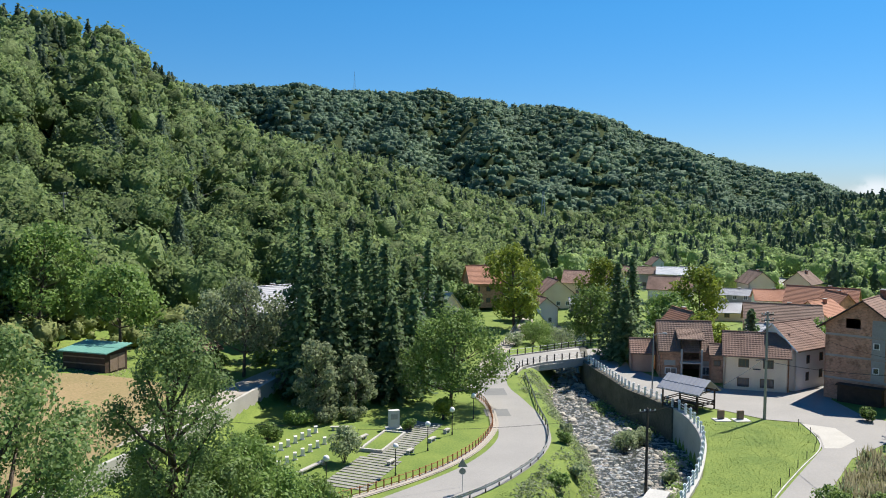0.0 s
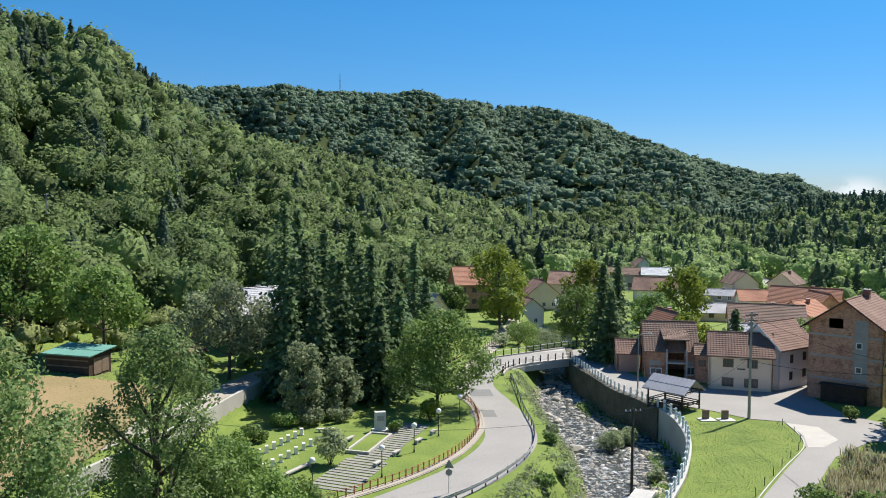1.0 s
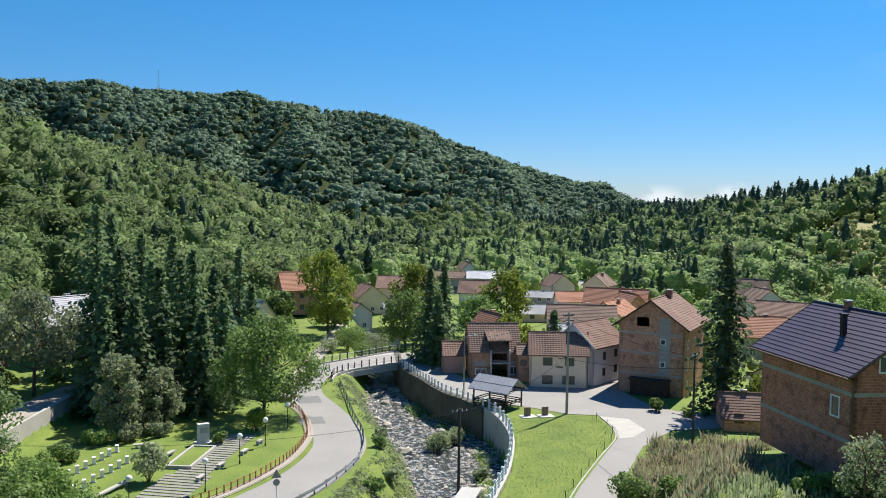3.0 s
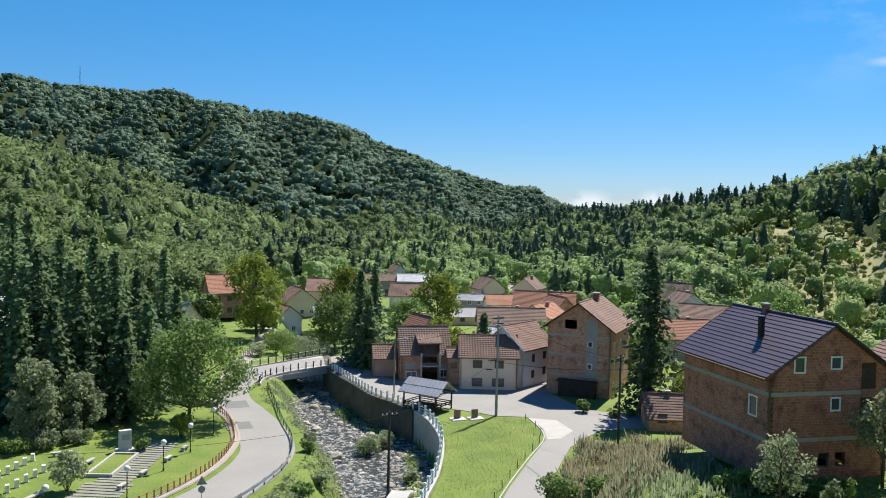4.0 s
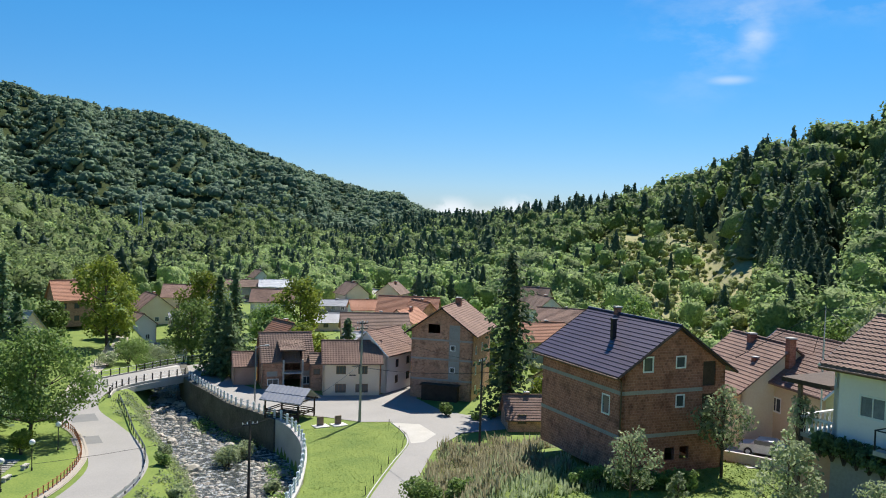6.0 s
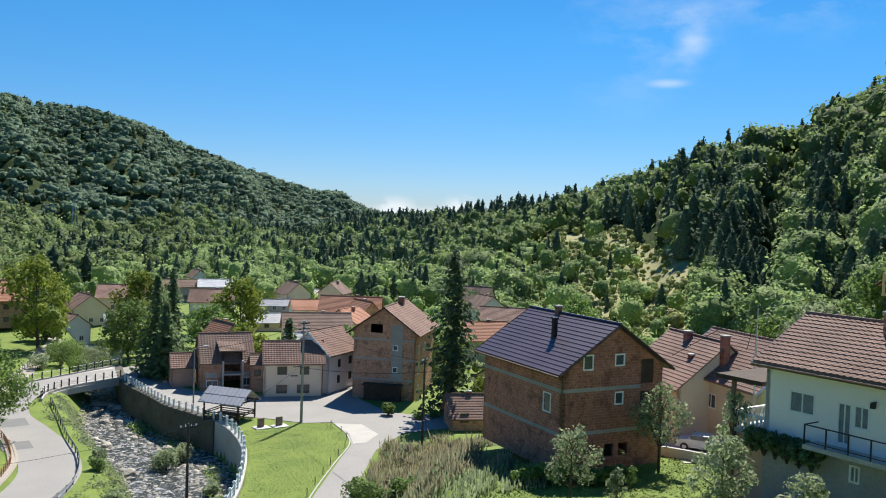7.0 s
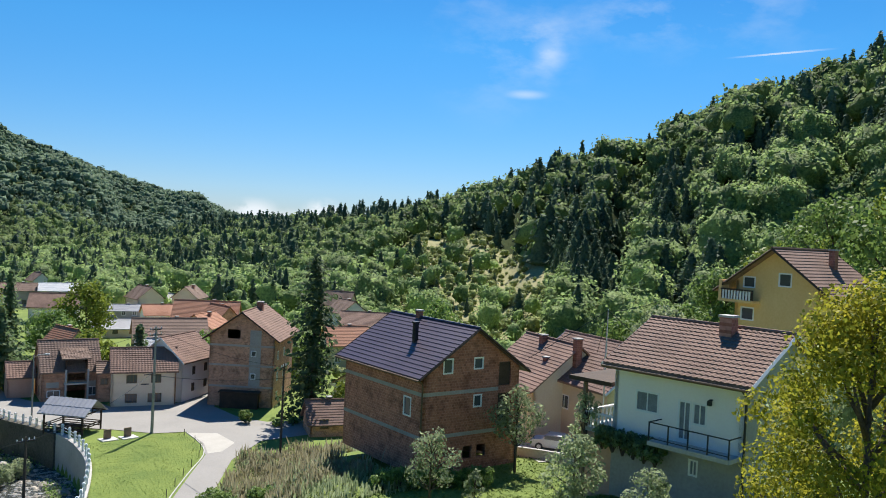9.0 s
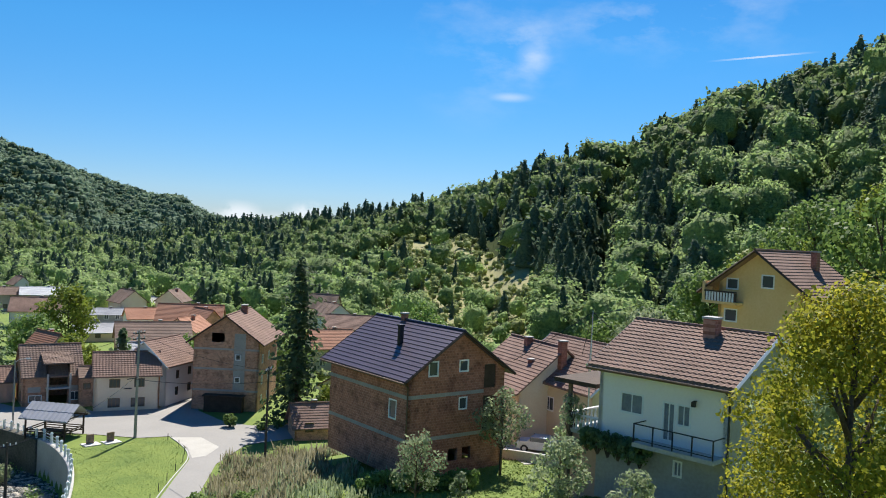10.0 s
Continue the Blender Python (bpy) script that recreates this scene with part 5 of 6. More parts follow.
wall_along("yard_wall", [(47.5, 52), (49.5, 46.5), (50.5, 40)], 0.3, 6, lambda x, y: gz(x, y) + 0.8, CONCRETE, "low concrete yard wall")
wall_along("lawn_kerb", [(42.4, 96.2), (41.7, 90.6), (40.0, 86.0), (35.4, 79.8), (29.7, 71.8), (24, 63)], 0.12, -0.2, 0.09, CONCRETE, "low concrete kerb between lawn and path")


e = thing("river_abutment", pose(19.4, 71.2, 0, 0, 0, 62), "pale concrete abutment block against the river wall", "abutment", kind="structure")
part("block", boxes((-1.6, 1.6, -0.2, 1.5, BED - 0.4, -0.12)), OLD_WALL, e)
part("cap", boxes((-1.75, 1.75, -0.35, 1.5, -0.116, 0.1)), CONCRETE, e)


def utility_pole(x, y, z, h, r, material, label, arms=2, lamp=False, yaw=0):
    e = thing("utility_pole", pose(x, y, z, 0, 0, yaw), label, "pole")
    bm = bmesh.new()
    tube(bm, [(0, 0, -0.3), (0, 0, h * 0.5), (0, 0, h)], [r, r * 0.82, r * 0.62], 8)
    part("shaft", bm, material, e)
    for k in range(arms):
        a = part("crossarm", boxes((-0.9, 0.9, -0.06, 0.06, h - 0.45 - 0.7 * k, h - 0.33 - 0.7 * k)), METAL, e)
        for s in (-0.8, -0.3, 0.3, 0.8):
            bm = bmesh.new()
            tube(bm, [(s, 0, h - 0.33 - 0.7 * k), (s, 0, h - 0.22 - 0.7 * k), (s, 0, h - 0.1 - 0.7 * k)], [0.04, 0.07, 0.03], 6)
            part("insulator", bm, LAMPGLOBE, a)
    if lamp:
        bm = bmesh.new()
        tube(bm, [(0, 0, h - 0.3), (0.5, 0, h + 0.05), (1.3, 0, h + 0.12)], 0.035, 6)
        a = part("lamp_arm", bm, GALV, e)
        part("lamp_head", boxes((1.2, 1.75, -0.12, 0.12, h + 0.05, h + 0.2)), GALV, a)
    return e


utility_pole(38.8, 98, 0, 13.0, 0.2, POLE, "tall weathered concrete power pole by the forecourt", 2, yaw=20)
utility_pole(21.0, 83.2, BED, 9.2, 0.17, TARPOLE, "dark wooden power pole beside the stream", 1, yaw=10)
utility_pole(28.4, 110.3, 0, 8.3, 0.12, POLE, "slender concrete street lamp pole", 0, True, yaw=-20)
utility_pole(*polar(30.0, 94), 0, 10.5, 0.15, TARPOLE, "dark wooden pole beside the brick house", 1, yaw=40)
x, y = polar(-24.6, 185)
utility_pole(x, y, 15.5, 11.6, 0.2, POLE, "pale power pole among hillside trees", 1, yaw=30)
x, y = polar(52.0, 62)
utility_pole(x, y, 12.0, 9.0, 0.06, GALV, "thin roof mast with guy wires", 0)
part("street_light_arm", boxes((-1.5, -0.05, -0.05, 0.05, 7.2, 7.3)), METAL, bpy.data.objects["utility_pole"])


def cable(a, b, sag, label, r=0.018):
    bm = bmesh.new()
    a, b = Vector(a), Vector(b)
    tube(bm, [a.lerp(b, t / 12) + Vector((0, 0, -sag * 4 * (t / 12) * (1 - t / 12))) for t in range(13)], r, 4)
    tagged(part("power_cable", bm, METAL), label, "cable", "power cables")


P1, P2, P3 = (38.8, 98, 12.6), (21, 83.2, BED + 8.8), (*polar(30.0, 94), 10.1)
cable((38.2, 97.7, 7.2), P2, 0.9, "pale sagging cable between poles", 0.03)
cable((38.2, 97.7, 7.2), (41.0, 52.0, 15.4), 1.0, "sagging cable to the brick house", 0.03)
cable(P1, P3, 0.7, "thin dark power cable")
cable(P2, (-22, 64, 9), 1.5, "thin dark power cable over the road")
cable(P1, (28.4, 110.3, 7.9), 0.6, "thin dark power cable")
x, y = polar(-24.6, 185)
cable((x, y, 26.7), (-160, 130, 30), 3, "thin power cable along the hillside", 0.05)
cable((x, y, 26.7), (*polar(-14, 260), 32), 5, "thin power cable along the hillside", 0.04)
for tx, ty in ((-4, -3), (4, -3), (4, 4), (-4, 4)):
    mx, my = polar(52.0, 62)
    cable((mx, my, 20.9), (mx + tx, my + ty, 17.0), 0.05, "pale guy wire of a roof mast", 0.025)


mx, my = polar(52.0, 62)
cable((mx, my, 20.8), (*polar(57.8, 70.5), 23.0), 0.5, "thin cable from the roof mast to the yellow house", 0.02)


def lattice(name, az, dist, base, h, wdt, label):
    x, y = polar(az, dist)
    e = thing(name, pose(x, y, base), label, "mast")
    for sx in (-1, 1):
        for sy in (-1, 1):
            bm = bmesh.new()
            tube(bm, [(sx * wdt, sy * wdt, -2), (sx * wdt * 0.15, sy * wdt * 0.15, h)], wdt * 0.09, 4)
            part("leg", bm, GALV, e)
    for k in range(5):
        t = k / 5
        s = wdt * (1 - 0.85 * t)
        part("brace", boxes((-s, s, -0.1, 0.1, h * t + 1, h * t + 1.3), (-0.1, 0.1, -s, s, h * t + 1, h * t + 1.3)), GALV, e)
    return e


x, y = polar(-6.1, 1400)
lattice("radio_mast", -6.1, 1400, gz(x, y) + 4, 34, 1.6, "slim radio mast on the distant ridge")
x, y = polar(6.9, 640)
lattice("pylon", 6.9, 640, gz(x, y), 30, 2.2, "steel lattice power pylon above the woods")

# ---- park ----
def park_lamp():
    e = thing("park_lamp", pose(-4.3, 76.7, 0), "park lamp with white globe on a dark post", "lamp", "park lamps")
    bm = bmesh.new()
    tube(bm, [(0, 0, -0.1), (0, 0, 0.3), (0, 0, 0.32), (0, 0, 2.55)], [0.09, 0.09, 0.05, 0.045], 8)
    part("post", bm, METAL, e)
    bm = bmesh.new()
    bmesh.ops.create_uvsphere(bm, u_segments=16, v_segments=10, radius=0.29, matrix=Matrix.Translation((0, 0, 2.83)))
    part("globe", bm, LAMPGLOBE, e, "white milk-glass globe", smooth=True)
    return e


lamp = park_lamp()
for x, y in ((-1.4, 84.5), (1.2, 90.4), (-10.3, 72.9), (3.8, 97.1)):
    copy_thing(lamp, pose(x, y, 0))

e = thing("monument", pose(-5.4, 92.5, 0, 0, 0, 15), "pale stone memorial stele on a low base", "monument")
part("base", boxes((-0.9, 0.9, -0.6, 0.6, -0.1, 0.18)), STONE_PALE, e)
bm = boxes((-0.62, 0.62, -0.3, 0.3, 0.18, 2.2))
bmesh.ops.bevel(bm, geom=bm.edges[:], offset=0.05, segments=2)
part("stele", bm, STONE_PALE, e)
part("plaque", boxes((-0.4, 0.4, -0.32, -0.303, 1.2, 1.8)), GREYPL, e)

marker = thing("marker_stone", pose(-14, 90.8, 0), "small white marker stone on a lawn", "marker stone", "rows of marker stones")
bm = boxes((-0.2, 0.2, -0.13, 0.13, -0.05, 0.72))
for v in bm.verts:
    if v.co.z > 0.5:
        v.co.x *= 0.85
        v.co.z += 0.06 if v.co.y > 0 else 0
part("stone", bm, WHITE, marker)
part("plinth", boxes((-0.26, 0.26, -0.2, 0.2, -0.06, 0.06)), CONCRETE, marker)
for k in range(1, 7):
    copy_thing(marker, pose(-14.0 - 0.52 * k, 90.8 - 1.3 * k, 0, 0, 0, 12 + 3 * (k % 3)))
for k in range(7):
    copy_thing(marker, pose(-12.4 - 0.55 * k, 86.6 - 1.35 * k, 0, 0, 0, 10 + 4 * (k % 2)))
copy_thing(marker, pose(-10.6, 89.6, 0, -20, 0, 40))

# stepping strips of the park path
steps = thing("park_path", pose(0, 0, 0), "path of narrow concrete strips with grass between", "path", kind="structure")
sm = mesh_of(boxes((-1.9, 1.9, -0.24, 0.24, -0.05, 0.06)), "strip", PATH_STONE)
for k in range(31):
    t = k / 30
    shared("strip", sm, steps, pose(-1.5 - 7.3 * t, 95.0 - 21.5 * t, 0.0, 0, 0, -22 + 2 * math.sin(k * 1.7)) @ Matrix.Diagonal((1.2 if t > 0.6 else 0.9, 1, 1, 1)))
planter = thing("planter", pose(-6.2, 87.2, 0, 0, 0, -17), "long pale stone planter bed with low plants", "planter")
for d in ((-1.3, 1.3, -3.6, -3.35, -0.1, 0.35), (-1.3, 1.3, 3.35, 3.6, -0.1, 0.35), (-1.3, -1.05, -3.35, 3.35, -0.1, 0.35), (1.05, 1.3, -3.35, 3.35, -0.1, 0.35)):
    part("kerb", boxes(d), PALE_SLAB, planter)
part("soil", boxes((-1.05, 1.05, -3.35, 3.35, -0.1, 0.2)), GRASS, planter, "low green planting")
for x, y, yaw, ln in ((-8.9, 87.6, 62, 3.4), (-12.4, 78.2, 62, 5.0), (-11.5, 92, 5, 2.0), (-3.2, 83.6, 62, 1.2), (-1.0, 87.8, 62, 1.2), (-4.9, 80.0, 62, 1.2), (0.6, 91.2, 62, 1.0)):
    e = thing("stone_bench", pose(x, y, 0, 0, 0, yaw), "low pale stone slab bench on the lawn", "bench", "park benches")
    part("seat", boxes((-ln / 2, ln / 2, -0.22, 0.22, 0.32, 0.44)), PALE_SLAB, e)
    for s in (-ln * 0.35, ln * 0.35):
        part("leg", boxes((s - 0.12, s + 0.12, -0.18, 0.18, -0.05, 0.32)), CONCRETE, e)

e = thing("road_sign", pose(1.9, 72.3, 0, 0, 0, 5), "warning triangle above a round road sign", "road sign")
bm = bmesh.new()
tube(bm, [(0, 0, -0.1), (0, 0, 2.9)], 0.035, 8)
part("post", bm, GALV, e)
bm = bmesh.new()
bmesh.ops.create_cone(bm, cap_ends=True, segments=3, radius1=0.52, radius2=0.52, depth=0.03, matrix=Matrix.Translation((0, -0.06, 2.6)) @ Matrix.Rotation(radians(90), 4, "X"))
part("triangle_plate", bm, GREYPL, e, "back of a triangular plate")
bm = bmesh.new()
bmesh.ops.create_cone(bm, cap_ends=True, segments=20, radius1=0.3, radius2=0.3, depth=0.03, matrix=Matrix.Translation((0, -0.06, 1.95)) @ Matrix.Rotation(radians(90), 4, "X"))
part("round_plate", bm, GREYPL, e, "back of a round plate")
for dx, dy, s in ((9.0, 111, 2.0), (8.6, 100, 1.7)):
    lay("road_repair", [(dx - 1.8, dy - s), (dx - 2.0, dy + s)], 1.4, 1.6, 0.06, PATCH, "dark rectangular asphalt repair")

# ---- pavilion, stelae, forecourt things ----
pv = thing("pavilion", pose(31.4, 100.2, 0, 0, 0, 40), "open timber pavilion with grey sheet roof and benches", "pavilion")
for x in (0.1, 3.9):
    for y in (0.1, 2.6, 5.1):
        part("post", boxes((x - 0.08, x + 0.08, y - 0.08, y + 0.08, -0.1, 2.35)), DARKWOOD, pv)
for x in (0.1, 3.9):
    part("beam", boxes((x - 0.09, x + 0.09, -0.4, 5.6, 2.35, 2.53)), DARKWOOD, pv)
    for z in (0.45, 0.75, 1.0):
        part("side_rail", boxes((x - 0.03, x + 0.03, 0.2, 5.0, z, z + 0.12)), DARKWOOD, pv)
for y in (0.0, 5.1):
    part("tie_beam", boxes((0.2, 3.8, y, y + 0.12, 2.36, 2.5)), DARKWOOD, pv)
    for z in (0.75, 1.0):
        part("end_rail", boxes((0.2, 3.8, y + 0.02, y + 0.08, z, z + 0.12)), DARKWOOD, pv)
    bm = bmesh.new()
    tube(bm, [(2, y + 0.06, 2.4), (2, y + 0.06, 3.85)], 0.07, 4)
    part("king_post", bm, DARKWOOD, pv)
for lo in (-0.45, 4.45):
    part("roof_slope", roof_slope(lo, 2.3, 2.0, 3.9, -0.5, 5.7, "y", 3.0, 0.3, 0.06), GREY_ROOF, pv)
part("table", boxes((1.5, 2.5, 1.0, 4.2, 0.7, 0.78), (1.9, 2.1, 1.4, 1.6, 0, 0.7), (1.9, 2.1, 3.6, 3.8, 0, 0.7)), DARKWOOD, pv)
for x in (0.7, 2.9):
    part("bench", boxes((x, x + 0.4, 0.8, 4.4, 0.42, 0.48), (x + 0.1, x + 0.3, 1.2, 1.3, 0, 0.42), (x + 0.1, x + 0.3, 3.9, 4.0, 0, 0.42)), DARKWOOD, pv)
for x, y in ((33.4, 97.6), (35.7, 97.5)):
    e = thing("memorial_stone", pose(x, y, 0, 0, 0, 5), "brown memorial stone standing on a white slab", "memorial stone", "memorial stones")
    bm = boxes((-0.42, 0.42, -0.1, 0.1, 0.1, 1.15))
    bmesh.ops.bevel(bm, geom=bm.edges[:], offset=0.03)
    part("stone", bm, WOOD, e)
    part("slab", boxes((-0.95, 0.95, -1.0, 0.5, -0.05, 0.1)), STONE_PALE, e)

# lean-to and details of the tall brick house
part("lean_to", boxes((2.1, 7.4, -1.3, -0.02, -0.1, 2.2), (1.9, 7.6, -1.6, -0.02, 2.2, 2.35)), DARKWOOD, HA, "dark board lean-to")
for z in (2.7, 5.7, 8.5):
    part("floor_band", boxes((-0.02, 9.22, -0.02, 0.2, z, z + 0.28)), BAND, HA)
part("stair_bay", boxes((5.7, 7.3, -0.03, 0.0, 2.99, 5.68)), GREYPL, HA, "grey plastered stair strip")
part("stair_bay", boxes((5.7, 7.3, -0.03, 0.0, 5.99, 8.48)), GREYPL, HA)
part("stair_bay", boxes((5.7, 7.3, -0.03, 0, 8.79, 10.9)), GREYPL, HA)
for z0, z1 in ((7.15, 8.0), (3.95, 4.8)):
    window(HA, pose(5.9, -0.06, z0), 0.78, z1 - z0, FRAME, 0)
# bands, pipe and sheets of the brick house
for z in (2.75, 5.95):
    part("floor_band", boxes((-0.02, 7.18, -0.02, 0.2, z, z + 0.28)), BAND, HB)
    part("floor_band", boxes((-0.02, 0.2, 0.22, 11.22, z, z + 0.28)), BAND, HB)
bm = bmesh.new()
tube(bm, [(-0.7, -0.3, 7.3), (-0.12, -0.12, 6.9), (-0.1, -0.1, 0.3)], 0.06, 8)
part("downpipe", bm, BROWNFRAME, HB)
bm = bmesh.new()
tube(bm, [(-0.78, -0.5, 7.25), (-0.78, 11.7, 7.25)], 0.08, 8)
part("gutter", bm, BROWNFRAME, HB)
part("door_board", boxes((7.2, 8.4, 0.1, 0.16, 6.3, 8.1), (7.2, 8.4, 0.1, 0.16, 3.1, 5.7)), DARKWOOD, HB, "dark boards closing the door openings")
# balcony, plinth, pipes and lamp of the white house
bal = part("balcony", boxes((-1.25, -0.01, 0.1, 4.75, 3.65, 3.88)), CONCRETE, HC)
for y in (0.15, 1.3, 2.4, 3.55, 4.7):
    part("post", boxes((-1.22, -1.16, y - 0.03, y + 0.03, 3.88, 4.85)), METAL, bal)
for d in ((-1.23, -1.15, 0.12, 4.73, 4.85, 4.90), (-1.15, 0, 0.12, 0.17, 4.85, 4.90), (-1.15, 0, 4.68, 4.73, 4.85, 4.90), (-1.21, -1.17, 0.15, 4.7, 4.02, 4.06)):
    part("rail", boxes(d), METAL, bal)
part("plinth", boxes((-0.03, 0.0, 0, 2.4, 0, 3.6), (-0.03, 0, 2.97, 7.8, 0, 3.6), (-0.03, 0, 2.4, 2.97, 0, 2.25), (-0.03, 0, 2.4, 2.97, 3.15, 3.6)), GREYPL, HC, "unpainted grey lower storey")
bm = bmesh.new()
tube(bm, [(-0.65, -0.1, 7.3), (-0.15, -0.1, 6.9), (-0.12, -0.1, 0.3)], 0.06, 8)
part("downpipe", bm, METAL, HC)
bm = bmesh.new()
tube(bm, [(-0.68, -0.5, 7.33), (-0.68, 8.3, 7.33)], 0.08, 8)
part("gutter", bm, BROWNFRAME, HC)
part("wall_lamp", boxes((-0.28, -0.01, 1.76, 1.88, 6.42, 6.48), (-0.34, -0.16, 1.72, 1.92, 6.17, 6.42)), METAL, HC)
# terrace with balusters, canopy and its posts beside the white house
ter = thing("terrace", pose(38.3, 29.2, 12.0, 0, 0, 3), "raised terrace with white balusters and brown canopy", "terrace")
part("deck", boxes((0.3, 4.5, 0.02, 2.4, 2.75, 2.98)), CONCRETE, ter)
part("top_rail", boxes((0.3, 0.5, 0.02, 2.4, 3.8, 3.9), (0.5, 4.4, 2.2, 2.4, 3.8, 3.9)), FRAME, ter)
bme = bmesh.new()
tube(bme, [(0, 0, 0), (0, 0, 0.12), (0, 0, 0.35), (0, 0, 0.6), (0, 0, 0.82)], [0.09, 0.05, 0.085, 0.045, 0.08], 8)
bmesh_b = mesh_of(bme, "baluster", FRAME)
for k in range(9):
    shared("baluster", bmesh_b, ter, pose(0.4, 0.2 + 0.26 * k, 2.98))
    shared("baluster", bmesh_b, ter, pose(0.7 + 0.4 * k, 2.3, 2.98))
for x, y in ((0.35, 2.25), (4.3, 2.25)):
    part("post", boxes((x - 0.1, x + 0.1, y - 0.1, y + 0.1, -3, 5.7)), WOOD, ter)
part("canopy", boxes((-0.3, 4.8, 0.02, 3.0, 5.7, 5.95)), DARKWOOD, ter, "brown boarded canopy")
part("gate_wall", boxes((0.45, 0.6, 0.1, 2.1, -2.5, 2.7)), PINK, ter)
# yellow house balcony
yb = part("balcony", boxes((-0.9, 2.3, -1.1, -0.01, 8.25, 8.45)), YELLOW, HY)
part("side_wall", boxes((-0.9, -0.65, -1.05, -0.01, 8.45, 10.0)), YELLOW, yb)
for k in range(10):
    part("baluster", boxes((-0.5 + 0.27 * k, -0.36 + 0.27 * k, -1.08, -1.02, 8.47, 9.2)), FRAME, yb)
part("rail", boxes((-0.65, 2.3, -1.12, -0.98, 9.2, 9.32)), DARKWOOD, yb)
part("kick_board", boxes((-0.65, 2.3, -1.0, -0.96, 8.5, 9.18)), DARKWOOD, yb)
# dormer and annex of the half-built house
for x in (2.9, 5.65):
    part("dormer_cheek", boxes((x, x + 0.15, -0.3, 2.6, 4.4, 5.9)), DARKWOOD, HH)
part("dormer_roof", roof_slope(-0.9, 5.85, 2.9, 6.95, 2.4, 6.2, "x", 0.4, 0.2), TILE_B, HH)
part("balcony_slab", boxes((2.8, 6.0, -0.9, -0.01, 2.4, 2.6)), CONCRETE, HH)
for x in (2.85, 5.7):
    part("pillar", boxes((x, x + 0.25, -0.85, -0.6, -0.1, 2.4)), CONCRETE, HH)
    part("pillar", boxes((x, x + 0.25, -0.85, -0.6, 2.6, 4.5)), CONCRETE, HH)
for x in (0.6, 5.8):
    part("plaster_panel", boxes((x, x + 1.6, -0.03, 0, 1.95, 2.7)), GREYPL, HH)
house("annex", "small brown annex with tiled roof", pose(29.0, 125.5, 0, 0, 0, -8), 3.4, 4.5, 2.9, 4.6, "x", PINK, TILE, 0.3, 0.2, wave=0.2, category="shed")
house("passage_shed", "narrow brick link between two houses", pose(38.6, 118, 0, 0, 0, -15), 2.2, 4, 4.0, 5.2, "x", BRICK_A, TILE_B, 0.2, 0.1, {"front": [(0.5, 1.5, 2.4, 3.3)]}, BROWNFRAME, category="shed")

# teal-roofed shed on the field
sh = thing("shed", pose(-47.6, 103.0, 4.4, 0, 0, -18), "dark wooden shed with teal sheet roof", "shed")
for d in ((0, 6.4, 0, 0.12, -0.4, 2.3), (0, 6.4, 3.9, 4.0, -0.4, 2.7), (0, 0.12, 0.12, 3.9, -0.4, 2.5), (6.28, 6.4, 0.12, 3.9, -0.4, 2.5)):
    part("wall", boxes(d), DARKWOOD, sh)
part("roof", roof_slope(-0.5, 2.35, 4.5, 2.95, -0.5, 6.9, "x", 6.0, 0.3, 0.08), TEAL_ROOF, sh)
part("door", boxes((6.42, 6.48, 0.8, 2.2, 0, 2.0), (6.42, 6.47, 2.3, 3.5, 0.1, 2.0)), WOOD, sh)
part("plank", boxes((0.1, 6.3, -0.05, -0.005, 0.9, 1.05), (0.1, 6.3, -0.05, -0.005, 1.7, 1.85)), WOOD, sh)
e = thing("slab", pose(-27.0, 61.5, gz(-27, 61.5)), "pale concrete slab on bare earth", "slab")
part("top", boxes((-2.0, 2.0, -1.6, 1.6, -0.2, 0.12)), PALE_SLAB, e)


cart = thing("garden_cart", pose(-26.2, 64.6, gz(-26.2, 64.6) + 0.17, 0, 0, 20), "small grey metal cart standing on bare earth", "cart")
for d in ((-0.9, 0.9, -0.5, -0.45, 0.45, 0.95), (-0.9, 0.9, 0.45, 0.5, 0.45, 0.95), (-0.9, -0.85, -0.45, 0.45, 0.45, 0.95), (0.85, 0.9, -0.45, 0.45, 0.45, 0.95)):
    part("side", boxes(d), GALV, cart)
part("floor", boxes((-0.85, 0.85, -0.45, 0.45, 0.45, 0.5)), GALV, cart)
for py in (-0.6, 0.6):
    bm = bmesh.new()
    bmesh.ops.create_cone(bm, cap_ends=True, segments=16, radius1=0.32, radius2=0.32, depth=0.12, matrix=Matrix.Translation((0, py, 0.32)) @ Matrix.Rotation(radians(90), 4, "X"))
    part("wheel", bm, METAL, cart)
bm = bmesh.new()
tube(bm, [(0.9, 0, 0.55), (1.7, 0, 0.25), (2.0, 0, 0.05)], 0.03, 6)
part("drawbar", bm, METAL, cart)


